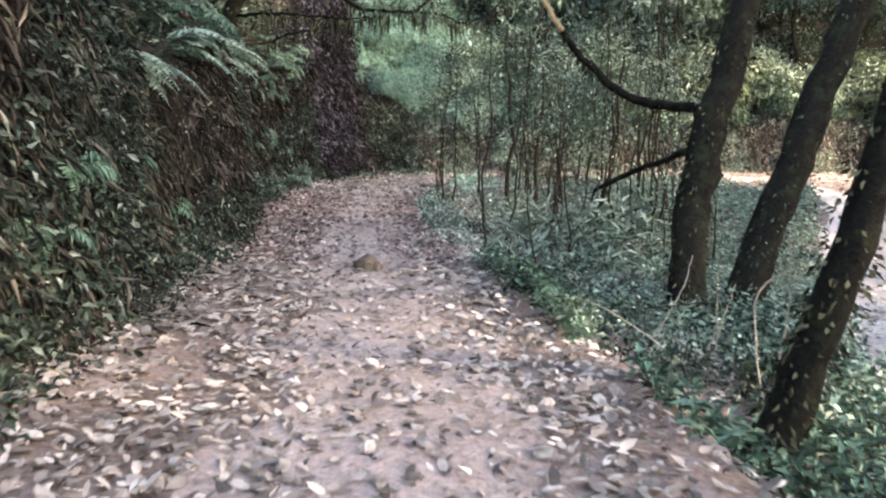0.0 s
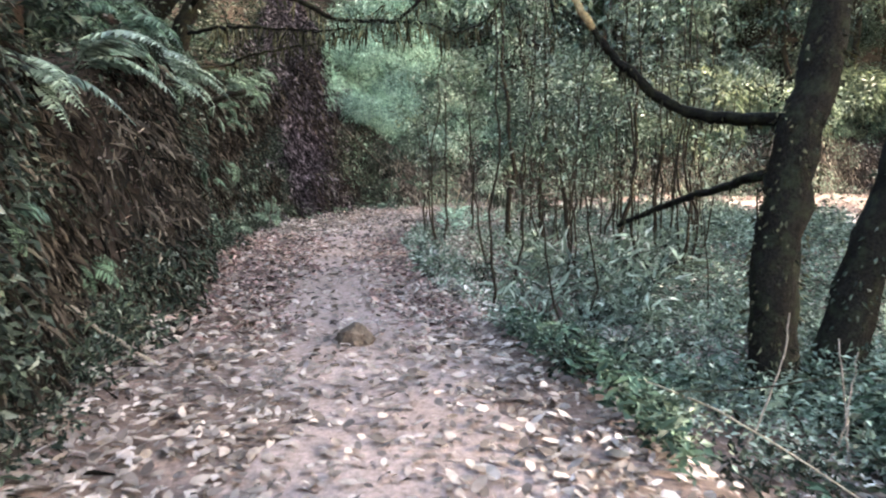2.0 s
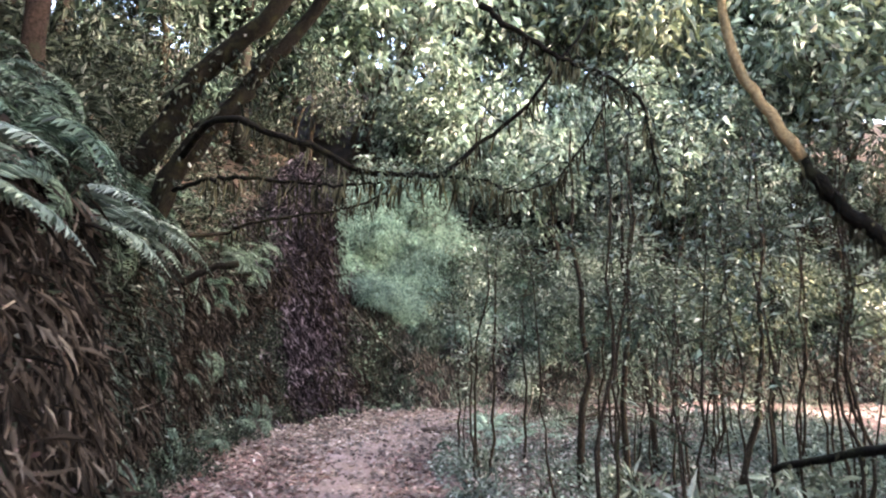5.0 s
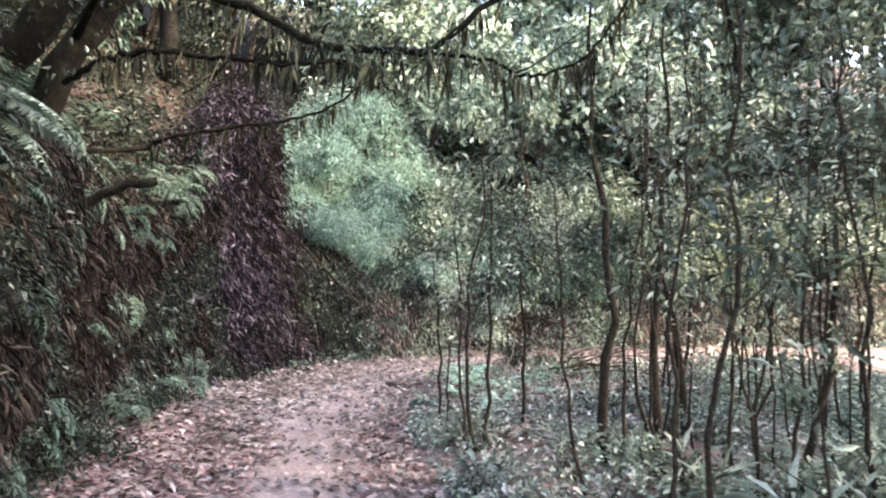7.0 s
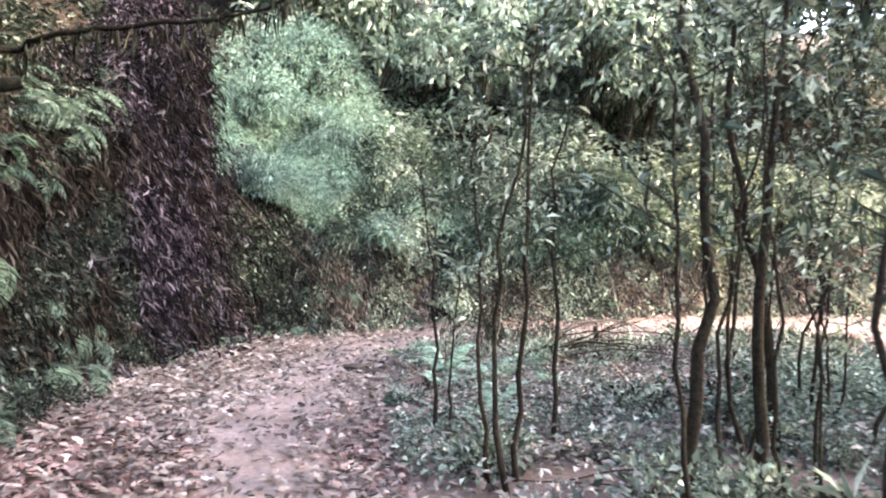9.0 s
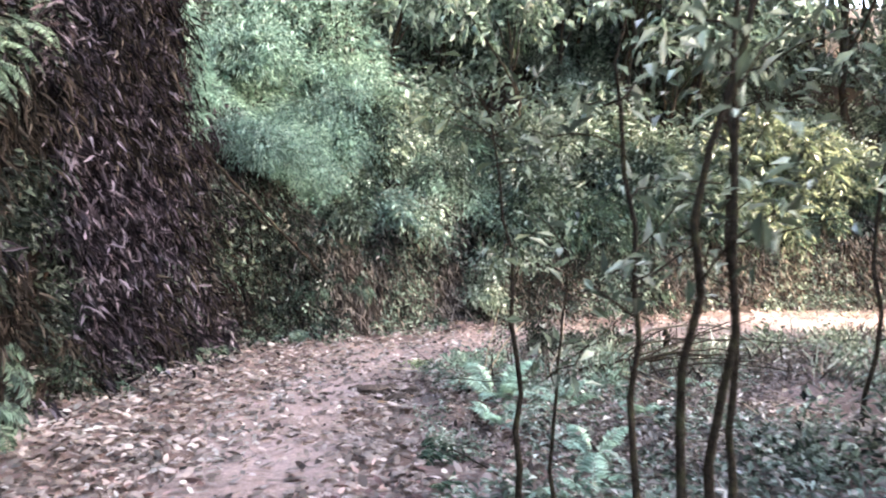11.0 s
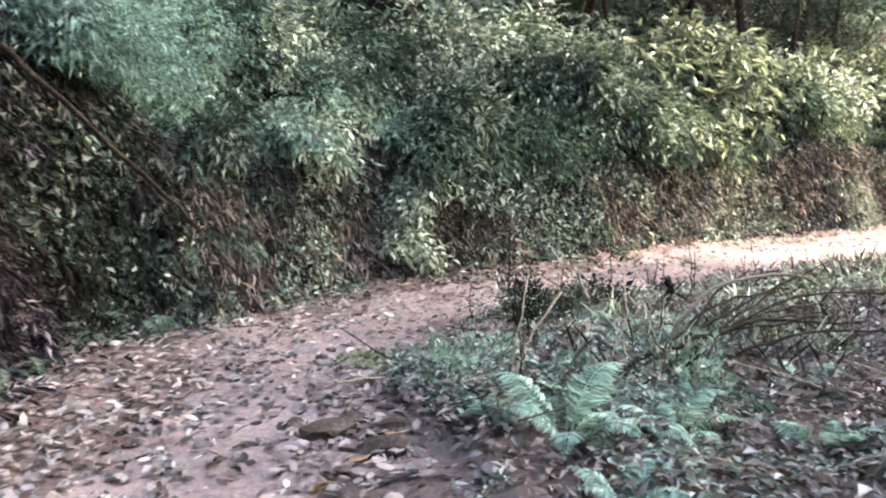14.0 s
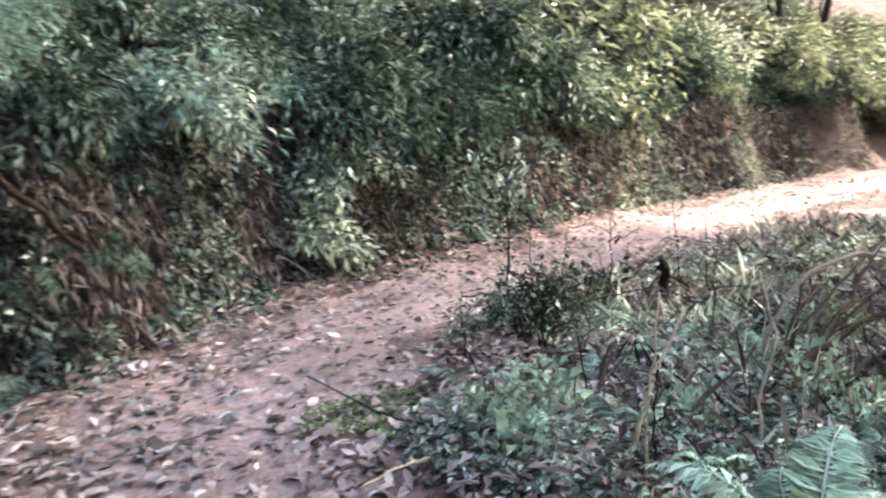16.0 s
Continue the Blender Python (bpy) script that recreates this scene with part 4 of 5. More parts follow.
# ---- thicket of saplings inside the bend ----
SAP = [sapling("thin sapling with small dark leaves in the thicket", 300 + k, 2.4 + 0.35 * k, (M_SAPLEAF, M_BUSH)[k % 2], 12 + k, 9, 0.1, 0.034, 0.014 + 0.001 * k, 0.42) for k in range(6)]
rt = np.random.default_rng(18)
spots = list(scatter(0.3, 6, 8.3, 15.0, 700, lambda l, r, x, y: (r > 0.55) & (r < 5) & (x > 1.2 + 0.1 * (y - 9)), rt)[:47])
many(SAP, [place(x, y, rt.uniform(0, 6.3), rt.uniform(0.75, 1.25), 0.0) @ Matrix.Rotation(rt.normal() * 0.08, 4, "X") for x, y in spots])


# ---- undergrowth ----
ru = np.random.default_rng(23)


def undergrowth(label, material, pts, low, high, leaf_len, leaf_wid, hang, name="undergrowth", category="undergrowth"):
    n = len(pts)
    z = height(pts[:, 0], pts[:, 1]) + ru.uniform(0, 1, n) ** 1.3 * (high - low) + low
    way = ru.normal(size=(n, 3)) * np.array([1, 1, 0.4]) + np.array([0, 0, hang])
    ll = leaf_len * ru.uniform(0.5, 1.4, n)
    ob = new(name, mesh_of(name, *leaves(np.concatenate([pts, z[:, None]], 1), way, np.array([0, 0, 1.0]) + ru.normal(size=(n, 3)) * 0.5, ll, leaf_wid * ll / leaf_len), material))
    return tagged(ob, label, category, kind="stuff")


def clumpy(x, y, seed, f=2.0, cut=0.0):
    return waves(x, y, seed, f, 3) > cut


undergrowth("tangle of dark green leaves over the bank", M_SHADED_LEAF, scatter(-7, -0.3, -3, 20, 80000, lambda l, r, x, y: (l > -0.1) & (l < 2.0) & clumpy(x, y, 51, 2.2, -0.7), ru), 0.0, 0.35, 0.08, 0.034, -0.4)
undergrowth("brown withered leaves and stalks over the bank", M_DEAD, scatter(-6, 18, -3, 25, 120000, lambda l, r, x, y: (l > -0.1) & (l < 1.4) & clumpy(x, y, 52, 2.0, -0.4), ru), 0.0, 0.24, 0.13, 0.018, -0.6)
# cover left of x -1.8 is coloured dark to carry the slope's shade
undergrowth("leafy ground cover on the slope, shade put into its dark colour", M_SHADED_LEAF, scatter(-16, -1.8, -4, 24, 70000, lambda l, r, x, y: (l > 1.3) & (l < 12) & clumpy(x, y, 59, 1.2, -0.35), ru), 0.0, 0.9, 0.15, 0.055, -0.1)
undergrowth("leafy ground cover on the wooded slope", M_BUSH, scatter(-0.6, 26, 12, 40, 65000, lambda l, r, x, y: (l > 1.3) & (l < 14) & clumpy(x, y, 53, 1.2, -0.25), ru), 0.0, 0.9, 0.13, 0.05, -0.1)
# paled leaf colour makes this part of the slope look lit
undergrowth("leafy ground cover on the far slope, paled to look lit", M_PALEHILL, scatter(-2.5, 12, 20.5, 36, 62000, lambda l, r, x, y: (l > 2.2) & (l < 13) & clumpy(x, y, 54, 1.0, -0.45), ru), 0.1, 1.5, 0.2, 0.06, -0.2)
undergrowth("low dark herbs beside the path", M_FERN, scatter(1, 8, -3, 6.5, 60000, lambda l, r, x, y: (r > 0.0) & (r < 4) & clumpy(x, y, 60, 2.4, -0.2) & clear(x, y), ru), 0.01, 0.26, 0.1, 0.04, 0.1)
undergrowth("low green herbs beside the path", M_HERB, scatter(-0.5, 8, 4.5, 22, 120000, lambda l, r, x, y: (r > 0.0) & (r < 4.5) & clear(x, y) & clumpy(x, y, 55, 2.4, -0.15) & ~((y > 14.2) & (waves(x, y, 61, 2.0, 3) < 0.35)) & (np.hypot(x - 1.0, y - 16.2) > 0.4), ru), 0.01, 0.17, 0.06, 0.03, 0.1)
undergrowth("leafy ground cover across the hollow", M_BUSH, scatter(4, 26, -8, 20, 65000, lambda l, r, x, y: (r > 4.0) & clumpy(x, y, 57, 1.3, -0.1) & clear(x, y), ru), 0.0, 0.6, 0.11, 0.045, 0.0)
undergrowth("dry root strands and stalks hanging over the cut bank", M_STRAW, scatter(0.3, 16, 18.5, 24.5, 80000, lambda l, r, x, y: (l > 0.0) & (l < 0.95), ru), 0.0, 0.22, 0.24, 0.019, -1.2)
undergrowth("small green leaves trailing down the cut bank", M_FERN_MID, scatter(0.0, 16, 18.5, 24.5, 56000, lambda l, r, x, y: (l > -0.05) & (l < 1.1) & clumpy(x, y, 64, 2.6, -0.1), ru), 0.02, 0.28, 0.095, 0.045, -0.5)
undergrowth("small dry leaves caught on the cut bank", M_LITTER, scatter(-1.6, 10, 18.5, 24.5, 40000, lambda l, r, x, y: (l > 0.0) & (l < 0.8), ru), 0.0, 0.08, 0.06, 0.025, -0.5)
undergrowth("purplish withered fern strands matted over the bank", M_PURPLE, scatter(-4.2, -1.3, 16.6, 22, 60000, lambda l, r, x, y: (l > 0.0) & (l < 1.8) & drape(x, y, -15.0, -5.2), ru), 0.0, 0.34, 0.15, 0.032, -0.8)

# ---- taller herbs and shrubs at the inner edge ----
HERBS = [bush("herb", "leafy knee-high herb at the path's edge", "herb", (M_HERB, M_SAPLEAF, M_SHADED_LEAF)[k], 8, 0.42, 34, 0.065, 0.036, 400 + k, (40, 85), 0.4, (0, 0, 0), 0.3, 0.3) for k in range(3)]
spots = scatter(0, 6, 4, 20, 900, lambda l, r, x, y: (r > 0.15) & (r < 3.4) & (y < 14.0), ru)[:64]
spots = list(spots) + list(scatter(0, 6, 16.2, 20.5, 300, lambda l, r, x, y: (r > 0.6) & (r < 3.4) & (x > 2.0), ru)[:10])
many(HERBS, [place(x, y, ru.uniform(0, 6.3), ru.uniform(0.6, 1.3), 0.1) for x, y in spots])
spots = scatter(-5, -1, -2, 19, 900, lambda l, r, x, y: (l > -0.15) & (l < 0.5), ru)[:50]
many(HERBS[2:], [place(x, y, ru.uniform(0, 6.3), ru.uniform(0.5, 1.0), 0.3) for x, y in spots])
BROAD = [bush("herb", "mint-green herb with small broad leaves", "herb", M_FERN_PALE, 7, 0.32, 22, 0.075, 0.048, 420 + k, (45, 85), 0.3, (0, 0, 0), 0.3, 0.1) for k in range(2)]
many(BROAD, [place(x, y, ru.uniform(0, 6.3), ru.uniform(0.6, 0.95), 0.0) for x, y in [(0.93, 17.65), (1.21, 17.57), (0.85, 17.4), (1.1, 17.85), (2.3, 16.7), (2.1, 16.5), (1.65, 17.1), (1.5, 17.9), (2.5, 17.0)]])
undergrowth("bright low moss and seedlings at the path's edge", M_SEEDLING, scatter(0.2, 1.7, 17.6, 19.4, 8000, lambda l, r, x, y: (np.hypot((x - 0.75) * 1.0, (y - 18.5) * 0.8) < 0.42 + 0.22 * waves(x, y, 65, 5.0, 3)) & (waves(x, y, 71, 9.0, 2) > -0.25), ru), 0.0, 0.06, 0.035, 0.02, 0.2)
undergrowth("tall pale grass and stalks among the herbs", M_HERB, scatter(2.2, 8, 16.6, 20.5, 2600, lambda l, r, x, y: (r > 0.5) & (r < 4) & clumpy(x, y, 66, 2.2, 0.0), ru), 0.0, 0.1, 0.24, 0.008, 1.5, "grass", "grass")
undergrowth("straw-coloured dry grass among the herbs", M_STRAW, scatter(1.4, 8, 15.5, 20.5, 3000, lambda l, r, x, y: (r > 0.3) & (r < 4) & clumpy(x, y, 69, 2.2, -0.1), ru), 0.0, 0.1, 0.26, 0.007, 1.4, "grass", "grass")
undergrowth("bleached dead leaves among the herbs", M_LITTER_PALE, scatter(0.5, 6, 7.5, 20.5, 20000, lambda l, r, x, y: (r > 0.0) & (r < 3.8) & clumpy(x, y, 70, 2.2, -0.2) & ((y < 14.5) | (ru.uniform(size=len(x)) < 0.35)), ru), 0.01, 0.2, 0.08, 0.04, 0.0)
undergrowth("brown dead leaves and stalks among the herbs", M_LITTER, scatter(0.5, 6, 12.5, 20.5, 30000, lambda l, r, x, y: (r > 0.0) & (r < 3.5) & clumpy(x, y, 67, 2.2, -0.5), ru), 0.0, 0.12, 0.08, 0.035, 0.0)
undergrowth("small pale leaves close to the ground", M_HERB, scatter(0.2, 5, 14.5, 20.2, 60000, lambda l, r, x, y: (r > -0.05) & (r < 3.2) & clumpy(x, y, 72, 3.2, 0.1) & (np.hypot(x - 1.0, y - 16.2) > 0.3), ru), 0.0, 0.12, 0.042, 0.024, 0.2)
undergrowth("pale green herbs filling the hollow", M_FERN_MID, scatter(2.6, 9, 3, 16, 60000, lambda l, r, x, y: (r > 1.2) & (r < 8) & clear(x, y) & clumpy(x, y, 73, 1.8, -0.35), ru), 0.02, 0.36, 0.09, 0.036, 0.1)
LONG = [bush("broadleaf_shrub", "shrub with long pale drooping leaves", "shrub", M_HERB, 9, 0.9, 16, 0.26, 0.045, 410 + k, (30, 80), 0.35, (0, 0, 0), 0.12, 0.5) for k in range(2)]
many(LONG, [place(x, y, a, s) for x, y, a, s in [(1.9, 8.9, 0, 1.1), (2.5, 9.4, 2, 1.2), (2.9, 8.6, 4, 1.0), (2.2, 10.6, 1, 0.8), (3.4, 10.2, 5, 1.2)]])
back = scatter(-9, 22, 18, 40, 600, lambda l, r, x, y: (l > 6) & (l < 13), ru)[:24]
many(YOUNG, [place(x, y, ru.uniform(0, 6.3), ru.uniform(1.7, 2.3), 0.0, 0.1) for x, y in back if x > -2.2])
many(SHADY, [place(x, y, ru.uniform(0, 6.3), ru.uniform(1.7, 2.3), 0.0, 0.1) for x, y in back if x <= -2.2])


# ---- single stems, sticks and deadwood ----
def stem_tree(x, y, tall, r, seed, label, twigs=10, leaf_mat=None, low=0.45, leaf=0.1):
    m = sapling(label, seed, tall, leaf_mat or M_SAPLEAF, twigs, 14, leaf, leaf * 0.35, r, low, twig_len=0.55 * min(1, tall / 1.6))()
    m.matrix_basis = place(x, y, 0.0, 1.0)
    return m


for k, (x, y, h, r) in enumerate([(1.8, 11.8, 4.2, 0.045), (2.28, 11.85, 4.0, 0.042), (2.8, 12.4, 4.2, 0.04), (0.68, 12.1, 3.0, 0.02), (0.78, 12.25, 3.2, 0.02), (0.6, 12.3, 2.6, 0.016), (1.25, 12.9, 2.8, 0.02), (3.3, 11.2, 3.8, 0.035)]):
    stem_tree(x, y, h, r, 500 + k, "dark upright sapling stem with sparse leaves")
stem_tree(0.42, 13.4, 2.3, 0.017, 520, "knobbly dark sapling with broad green leaves on top", 9, M_YELLOW, 0.55)
stem_tree(0.5, 13.05, 1.5, 0.012, 521, "thin dark sapling with a knobbly stem", 5, M_SAPLEAF, 0.5)
stem_tree(2.1, 18.8, 1.3, 0.012, 522, "thin dark stalk with a tuft of leaves on top", 6, M_HERB, 0.85)
for k, (x, y, h) in enumerate([(1.9, 18.4, 0.9), (2.6, 18.9, 0.8), (3.2, 19.0, 1.0), (3.9, 18.6, 0.9), (2.9, 17.9, 0.8), (4.5, 19.3, 1.1), (1.5, 17.6, 0.6), (3.6, 17.6, 0.9), (1.1, 16.9, 0.5), (1.7, 18.9, 0.5)]):
    stem_tree(x, y, h, 0.007, 530 + k, "thin dry stalk among the herbs", 4, M_HERB, 0.4, 0.045)
many(DARKSHRUB, [place(2.73, 19.1, 1, 0.33), place(2.6, 18.9, 3, 0.25)])
spire = bush("herb", "dark upright bushy herb like a small spire", "herb", M_SHADED_LEAF, 9, 0.62, 70, 0.05, 0.022, 431, (72, 89), 0.05, (0, 0, 0), 0.14, -0.4)
many([spire], [place(2.1, 18.6, 0.0, 1.0), place(2.28, 18.75, 2.0, 0.7)])
many(SHRUBS, [place(2.2, 19.2, 0, 0.36), place(2.55, 19.35, 2, 0.3), place(3.3, 19.7, 1, 0.35)])


def stick(name, label, ctrl, r0, r1, material, category="stick"):
    p = curve_pts(ctrl, 14)
    o = p[0].copy()
    q = p - o
    q[1:-1] += RNG.normal(size=q[1:-1].shape) * r0 * 0.5
    ob = new(name, mesh_of(name, *tube(q, np.linspace(r0, r1, 14), 7, 0.1), material, True))
    ob.location = Vector(o)
    return tagged(ob, label, category)


stick("post", "short dark weathered wooden stump beside the path", [(4.0, 19.1, on(4.0, 19.1) - 0.05), (4.01, 19.1, 0.15), (4.0, 19.11, 0.34)], 0.045, 0.038, M_BARK, "stump")
stick("stick", "pale bleached pole leaning on the bank", [(-1.2, 5.05, on(-1.2, 5.05)), (-1.68, 5.06, 0.46), (-2.12, 5.05, 0.9)], 0.015, 0.011, M_DRYWOOD)
stick("stick", "thin pale twig caught in the bank growth", [(-2.38, 6.65, 1.13), (-2.05, 6.56, 1.5), (-1.8, 6.56, 1.76)], 0.009, 0.006, M_PALEWOOD)
stick("stick", "bare brown pole leaning against the bend's bank", [(-1.75, 18.0, 2.38), (-1.4, 18.05, 2.0), (-0.9, 18.3, 1.5), (-0.55, 18.7, 1.1)], 0.02, 0.015, M_STEM)
stick("stick", "tall pale dry stalk standing in the herbs", [(0.99, 16.85, on(0.99, 16.85)), (1.06, 16.88, 0.45), (1.16, 16.9, 0.84)], 0.008, 0.004, M_PALEWOOD)
stick("stick", "crooked pale dry stalk standing in the herbs", [(1.6, 16.75, on(1.6, 16.75)), (1.68, 16.8, 0.3), (1.78, 16.8, 0.55), (1.84, 16.9, 0.82)], 0.008, 0.004, M_PALEWOOD)
stick("stick", "pale dry stalk leaning among the ferns", [(1.05, 17.0, on(1.05, 17.0)), (1.2, 17.0, 0.4), (1.45, 17.0, 0.7)], 0.011, 0.006, M_PALEWOOD)
stick("dead_branch", "thick dark crooked branch propped above the ferns", [(1.6, 16.97, on(1.6, 16.97)), (2.2, 16.97, 0.25), (2.74, 17.0, 0.31), (3.2, 17.0, 0.36), (3.8, 17.05, 0.3)], 0.022, 0.013, M_STEM, "branch")["group"] = "fallen branches"
stick("dead_branch", "pale grey branch arching over the grass", [(2.5, 17.3, on(2.5, 17.3)), (2.64, 17.3, 0.37), (2.99, 17.3, 0.57), (3.44, 17.3, 0.62), (3.94, 17.3, 0.55), (4.4, 17.35, 0.2)], 0.018, 0.01, M_DRYWOOD, "branch")["group"] = "fallen branches"
for k in range(9):
    a = np.array([2.0 + RNG.uniform(-0.2, 0.5), 17.0 + RNG.uniform(-0.25, 0.35), 0.04])
    b = np.array([3.9 + RNG.uniform(-0.5, 0.6), 17.1 + RNG.uniform(-0.5, 0.5), 0.42 + RNG.uniform(-0.3, 0.25)])
    m = (a + b) / 2 + [0, 0, RNG.uniform(0.0, 0.22)]
    stick("dead_branch", "dark fallen dead branch propped in the undergrowth", [a, m, b], RNG.uniform(0.009, 0.02), 0.006, M_STEM, "branch")["group"] = "fallen branches"
for k in range(46):
    x, y = scatter(0.3, 5, 5, 20.5, 40, lambda l, r, x, y: (r > 0.1) & (r < 3.5), RNG)[0]
    d = RNG.normal(size=3) * [0.35, 0.35, 0.0]
    z = on(x, y)
    stick("twig", "dry twig lying on the forest floor", [(x, y, z + 0.02), (x + d[0], y + d[1], z + RNG.uniform(0.03, 0.16)), (x + 2 * d[0], y + 2 * d[1], z + RNG.uniform(0.03, 0.3))], 0.007, 0.004, M_PALEWOOD if k % 4 == 0 else M_STEM, "twig")["group"] = "twigs on the forest floor"
# pale leaves added to brighten the ground past the trunks
litter("fallen_leaves", "pale leaves over the hollow, added to brighten its ground", M_LITTER_PALE,
       scatter(3, 10, 0, 10, 9000, lambda l, r, x, y: (r > 1.2) & keep(np.full(len(x), 0.75)), rl), 0.11, rl)
for k, (ob, ctrl) in enumerate(((right_trees, [(3.42, 6.1, -0.6), (3.4, 6.1, 0.4), (3.55, 6.1, 1.6), (3.78, 6.1, 2.7)]), (t2, [(4.0, 6.45, -0.7), (4.2, 6.5, -0.2), (4.5, 6.5, 0.9), (5.3, 6.5, 3.6)]), (t3, [(2.78, 2.6, -0.6), (3.11, 2.6, 0.17), (3.32, 2.6, 1.0), (3.6, 2.6, 2.2)]))):
    n, r = 420, (0.21, 0.22, 0.15)[k]
    p = curve_pts(ctrl, 60)[RNG.integers(0, 60, n)]
    a = RNG.uniform(0, 2 * np.pi, n)
    out = np.stack([np.cos(a), np.sin(a), np.zeros(n)], 1)
    tagged(part("bark_moss", mesh_of("bark_moss", *leaves(p + out * r * 0.93, out * 0.7 + np.array([0, 0, -0.7]) + RNG.normal(size=(n, 3)) * 0.3, RNG.normal(size=(n, 3)), 0.07 * RNG.uniform(0.4, 1.4, n), 0.03), M_SHADED_LEAF if k == 1 else M_MOSS), ob, "tufts of moss and small leaves on the bark"), kind="stuff")

n = 700
p = np.concatenate([p1[:24], p2[:24]])[RNG.integers(0, 48, n)] + RNG.normal(size=(n, 3)) * 0.03
a = RNG.uniform(0, 2 * np.pi, n)
out = np.stack([np.cos(a), np.sin(a), np.zeros(n)], 1)
tagged(part("bark_moss", mesh_of("bark_moss", *leaves(p + out * 0.15, out * 0.6 + np.array([0, 0, -0.8]) + RNG.normal(size=(n, 3)) * 0.3, RNG.normal(size=(n, 3)), 0.13 * RNG.uniform(0.4, 1.4, n), 0.05), M_SHADED_LEAF), lt, "dark moss and small leaves on the bark"), kind="stuff")


def big_leaf(x, y, size, turn, lift=0.03, label="large bleached leaf lying on the ground", material=None, curl=0.35):
    """A broad curled dead leaf."""
    n = 9
    t = np.linspace(0, 1, n)
    w = 0.27 * np.sin(np.pi * t**0.8) ** 0.8
    z = curl * 0.35 * (t - 0.4) ** 2
    v = np.concatenate([np.stack([t, w, z + 0.1 * w], 1), np.stack([t, 0 * t, z], 1), np.stack([t, -w, z + 0.25 * w], 1)]) * size
    f = [(k, k + 1, n + k + 1, n + k) for k in range(n - 1)] + [(n + k, n + k + 1, 2 * n + k + 1, 2 * n + k) for k in range(n - 1)]
    ob = new("dead_leaf", mesh_of("dead_leaf", v, f, material or M_LITTER_PALE, True))
    ob.matrix_basis = Matrix.Translation((x, y, on(x, y) + lift)) @ Matrix.Rotation(turn, 4, "Z") @ Matrix.Rotation(0.15, 4, "X")
    return tagged(ob, label, "leaf", "large leaves on the ground")


for x, y, sz, a in [(0.14, 16.27, 0.2, 0.6), (-0.24, 17.72, 0.14, 2.0), (0.0, 17.55, 0.14, 0.3), (-1.23, 17.74, 0.18, 1.4), (-0.1, 15.9, 0.16, 2.9), (0.2, 15.7, 0.17, 4.0), (-1.5, 16.6, 0.2, 0.1),
                    (-0.95, 17.1, 0.17, 5.2), (-0.35, 1.9, 0.16, 0.4), (-0.2, 2.5, 0.14, 2.2), (-1.2, 1.6, 0.2, 1.1), (-1.1, 2.1, 0.18, 3.9), (1.4, 1.5, 0.15, 0.9), (1.2, 2.6, 0.16, 5.0), (-1.9, 18.4, 0.16, 0.7), (0.45, 16.0, 0.15, 1.2)]:
    big_leaf(x, y, sz, a)
for x, y, a in [(-0.05, 16.6, 0.4), (0.3, 16.75, 2.1), (-0.2, 16.4, 3.8)]:
    big_leaf(x, y, 0.15, a, 0.03, "large orange-brown leaf lying on the ground", M_ORANGE)
dry = bush("dead_bush", "dry orange-brown leaf bunch hanging on the slope", "shrub", M_ORANGE, 8, 0.8, 26, 0.17, 0.06, 700, (20, 80), 0.5, (0, 0, 0), 0.14, 0.8)()
dry.matrix_basis = place(7.0, 24.3, 0.5, 1.0, 0.2)
for a, b in (((3.0, 4.6, -0.55), (3.35, 5.0, 0.25)), ((3.15, 4.4, -0.55), (3.6, 5.2, 0.1)), ((2.7, 4.9, -0.5), (3.3, 5.6, 0.3)), ((3.3, 3.6, -0.6), (3.9, 4.3, 0.5)), ((3.6, 4.2, -0.6), (3.75, 4.5, 0.75))):
    m = (np.array(a) + np.array(b)) / 2 + RNG.normal(size=3) * 0.08
    stick("stick", "pale dry stick standing by the tree bases", [a, m, b], 0.009, 0.005, M_DRYWOOD)


def curtain(label, material, n, y0, y1, x1, low, top, leaf_len, leaf_wid, hang, seed, patch=(-0.4, 1.3), out=0.2, name="undergrowth"):
    """Growth over the bank's face, spread by the area of the face between two heights and standing out from it."""
    g = np.random.default_rng(seed)
    c = np.flatnonzero((CL[:, 1] > y0) & (CL[:, 1] < y1) & (CL[:, 0] < x1))
    k = c[g.integers(0, len(c), n * 3)]
    u = np.linspace(-0.3, 1.6, 39)
    nr = np.stack([-CT[:, 1], CT[:, 0]], 1)
    face = CL[c, None, :2] + nr[c, None] * (CL[c, 2, None] + u[None])[..., None]
    fz = height(face[..., 0].ravel(), face[..., 1].ravel()).reshape(len(c), -1)
    row = k - c[0]
    want = g.uniform(low, top, n * 3)
    col = np.argmax(fz[row] > want[:, None], 1)
    p = face[row, col] + g.normal(size=(n * 3, 2)) * 0.03
    ok = (col > 0) & (waves(CL[k, 0] + CL[k, 1], want, seed, patch[1], 3) > patch[0])
    p, want, k = p[ok][:n], want[ok][:n], k[ok][:n]
    away = -nr[k]
    p = p + away * (g.uniform(0, 1, len(p)) ** 1.6 * out)[:, None]
    way = np.concatenate([away * 0.5, np.full((len(p), 1), hang)], 1) + g.normal(size=(len(p), 3)) * 0.5
    ll = leaf_len * g.uniform(0.5, 1.4, len(p))
    ob = new(name, mesh_of(name, *leaves(np.concatenate([p, want[:, None]], 1), way, np.concatenate([away, np.full((len(p), 1), 0.6)], 1) + g.normal(size=(len(p), 3)) * 0.4, ll, leaf_wid * ll / leaf_len), material))
    return tagged(ob, label, "undergrowth", kind="stuff")


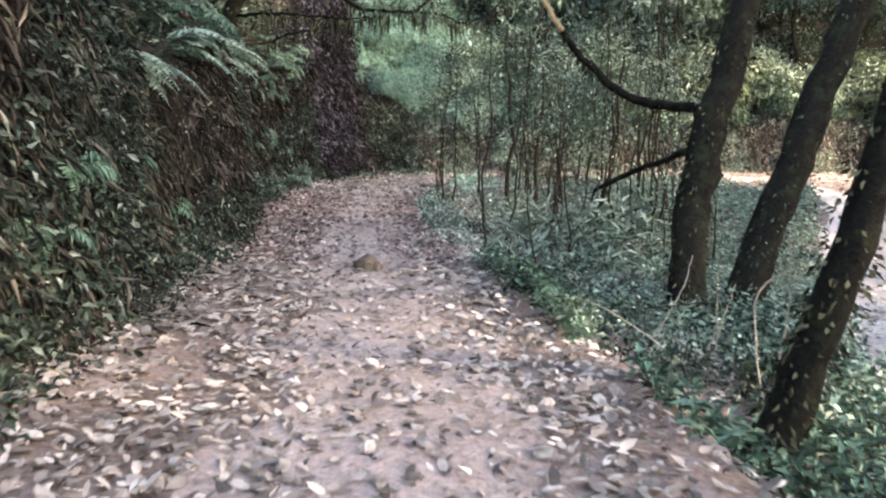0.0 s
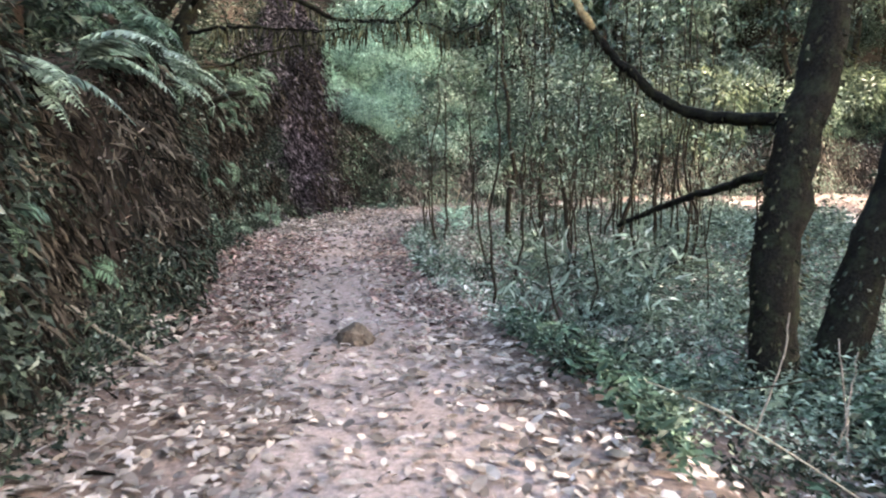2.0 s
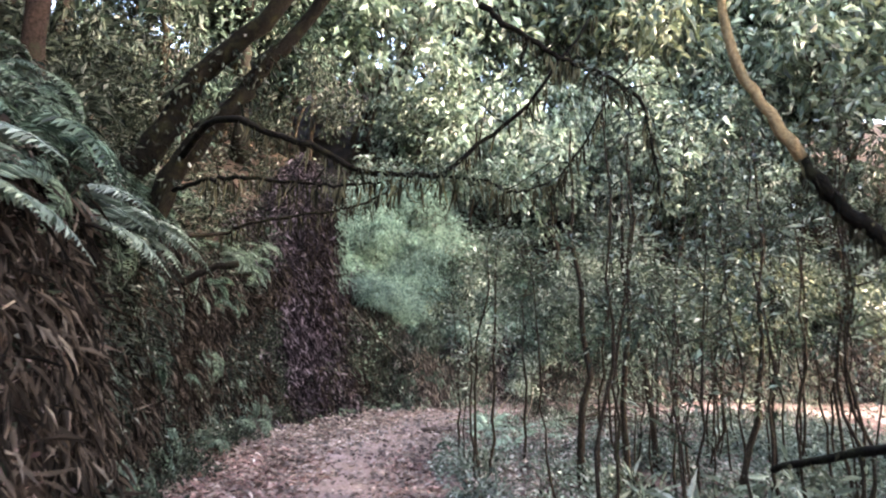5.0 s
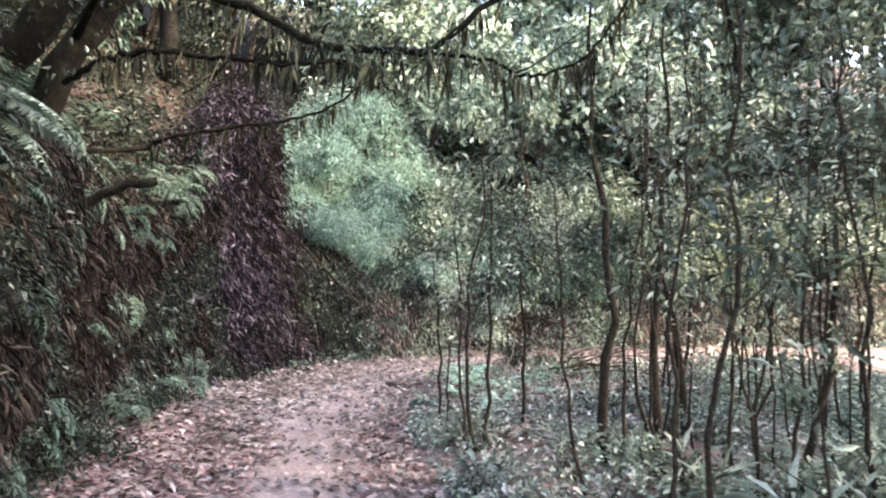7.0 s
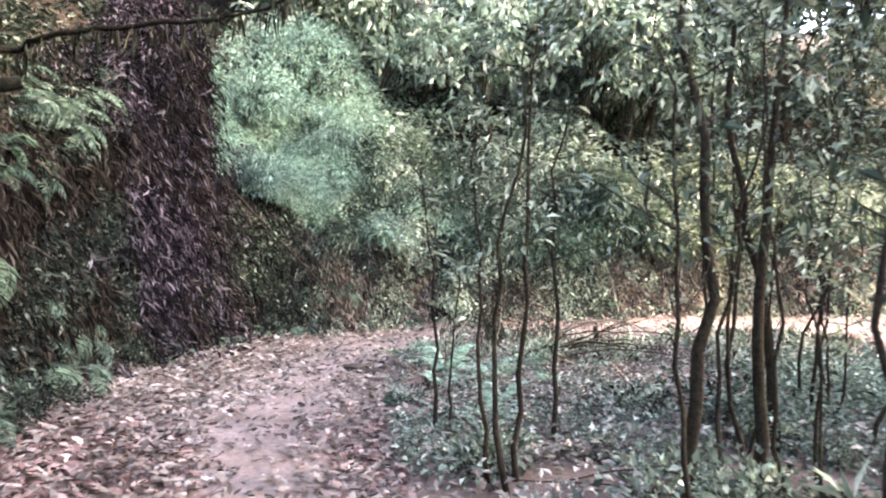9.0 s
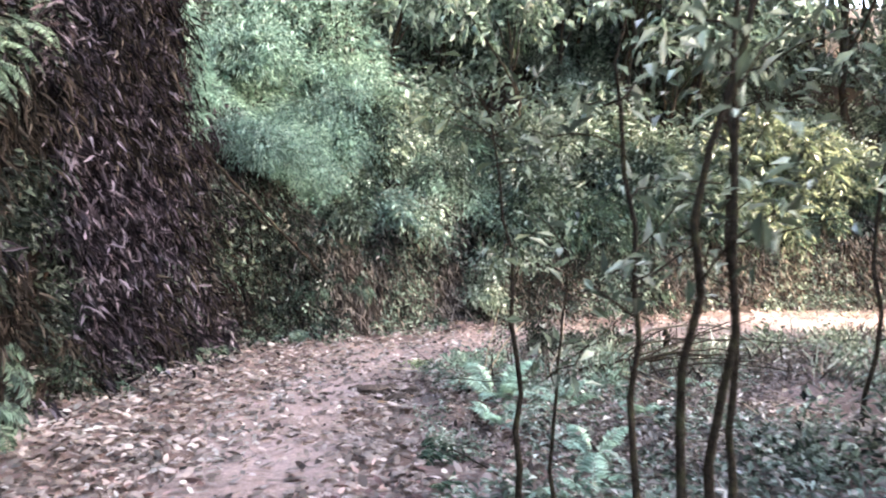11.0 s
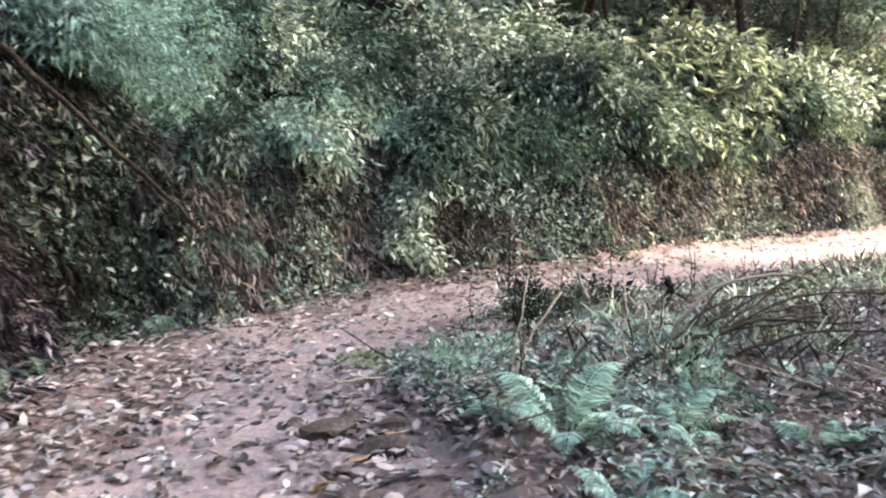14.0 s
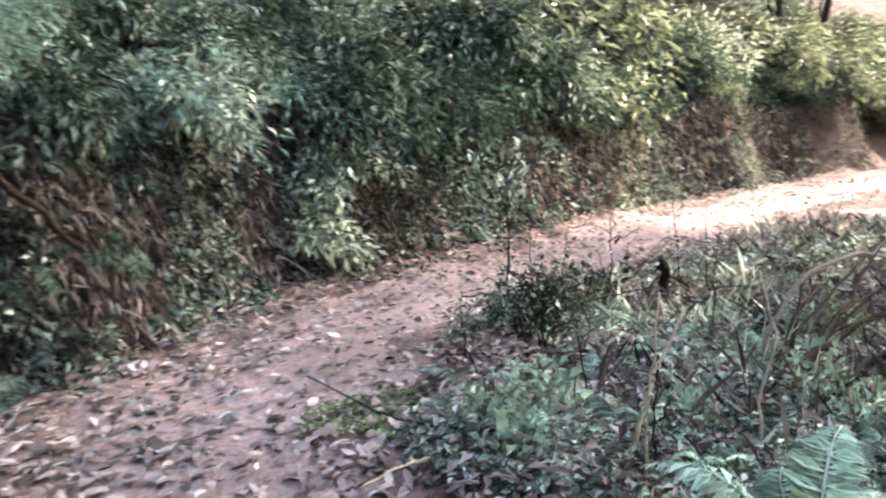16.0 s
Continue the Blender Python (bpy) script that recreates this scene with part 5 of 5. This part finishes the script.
curtain("dark leaves hanging on the steep bank", M_SHADED_LEAF, 34000, -4, 16.3, 3, 0.15, 3.0, 0.085, 0.038, -0.5, 801, (0.15, 1.5), 0.2)
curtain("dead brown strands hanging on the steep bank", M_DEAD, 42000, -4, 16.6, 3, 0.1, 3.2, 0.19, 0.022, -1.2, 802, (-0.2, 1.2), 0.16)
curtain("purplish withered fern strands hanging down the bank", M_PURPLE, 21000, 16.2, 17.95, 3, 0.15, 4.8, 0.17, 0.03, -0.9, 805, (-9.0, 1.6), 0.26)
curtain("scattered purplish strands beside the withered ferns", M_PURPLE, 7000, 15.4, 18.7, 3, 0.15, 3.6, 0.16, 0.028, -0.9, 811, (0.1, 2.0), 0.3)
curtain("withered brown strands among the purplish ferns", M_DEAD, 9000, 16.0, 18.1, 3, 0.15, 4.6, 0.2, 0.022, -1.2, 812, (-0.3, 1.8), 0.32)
curtain("dark leaves among the withered purplish fronds", M_SHADED_LEAF, 5000, 16.2, 17.95, 3, 0.15, 4.4, 0.09, 0.04, -0.5, 806, (0.2, 1.8), 0.26)
undergrowth("mint-green bamboo leaves matted on the bank top", M_BAMBOO, scatter(-3.2, 1.2, 18, 24, 60000, lambda l, r, x, y: (l > 0.5) & (l < 2.6) & drape(x, y, -6.3, 2.0), ru), 0.05, 0.5, 0.14, 0.024, -0.5)
curtain("mint-green bamboo sprays hanging down the bank", M_BAMBOO, 8000, 17.8, 18.9, 3, 2.65, 4.6, 0.14, 0.022, -0.7, 808, (-0.6, 1.6), 0.3)
# dark leaves and strands put the shade of this end into colour
curtain("leaves coloured dark for shade at this end of the cut bank", M_SHADED_LEAF, 7000, 17.9, 19.2, 3, 0.1, 2.5, 0.085, 0.038, -0.5, 809, (-0.2, 1.6), 0.24)
curtain("dead brown strands coloured dark for shade at this end of the cut bank", M_DEAD, 4500, 17.9, 19.2, 3, 0.1, 2.5, 0.18, 0.02, -1.1, 810, (-0.6, 1.2), 0.16)
curtain("pale dry strands over the darkened end of the cut bank", M_STRAW, 4000, 17.9, 19.2, 3, 0.1, 2.4, 0.17, 0.016, -1.1, 813, (-0.3, 1.2), 0.18)
curtain("small green leaves and roots over the bend's cut bank", M_FERN_MID, 13000, 19.0, 40, 16, 0.1, 2.2, 0.075, 0.036, -0.5, 803, (0.1, 1.6), 0.2)
curtain("dark leaves over the bend's cut bank", M_SHADED_LEAF, 12000, 19.0, 40, 20, 0.1, 2.2, 0.08, 0.036, -0.5, 807, (0.2, 1.3), 0.2)
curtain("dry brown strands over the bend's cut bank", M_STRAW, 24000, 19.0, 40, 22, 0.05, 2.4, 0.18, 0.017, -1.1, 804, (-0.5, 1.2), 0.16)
far = [(11, 28), (13.5, 27.5), (16, 28.5), (9, 29.5), (19, 27), (14, 31), (7.5, 28.5), (21, 26.5), (23, 29), (17.5, 31.5), (11.5, 33), (25, 26), (5, 31)]
many(YOUNG, [place(x, y, k * 1.1, 2.0 + 0.1 * (k % 4), 0.0, 0.1) for k, (x, y) in enumerate(far)])

hillfill = [(-2.2, 26.5), (-1.2, 27.5), (-3.0, 27.6), (0.8, 25.5), (2.2, 26.5), (3.6, 25.2), (4.8, 26.8), (6.2, 25.6), (7.4, 27.0), (2.9, 28.6), (5.6, 29.0), (8.6, 26.4), (-0.6, 27.0)]
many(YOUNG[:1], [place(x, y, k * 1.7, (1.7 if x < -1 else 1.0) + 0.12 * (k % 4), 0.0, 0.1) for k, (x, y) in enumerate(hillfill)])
ridge = [(1.5, 31), (4, 30.5), (6.5, 31.5), (9.5, 31), (13, 30), (16, 30.5)]
many(YOUNG[:2], [place(x, y, k * 1.3, 2.3 + 0.15 * (k % 3), 0.0, 0.1) for k, (x, y) in enumerate(ridge)])
# yellow-green shrubs put the sunlit look of this slope into leaf colour
many(HANG[2:], [place(x, y, a + rb.normal() * 0.6, rb.uniform(1.4, 2.1), 0.0) for x, y, a in along_bank(9, 25, 15, 2.8, rb, 0.8)])
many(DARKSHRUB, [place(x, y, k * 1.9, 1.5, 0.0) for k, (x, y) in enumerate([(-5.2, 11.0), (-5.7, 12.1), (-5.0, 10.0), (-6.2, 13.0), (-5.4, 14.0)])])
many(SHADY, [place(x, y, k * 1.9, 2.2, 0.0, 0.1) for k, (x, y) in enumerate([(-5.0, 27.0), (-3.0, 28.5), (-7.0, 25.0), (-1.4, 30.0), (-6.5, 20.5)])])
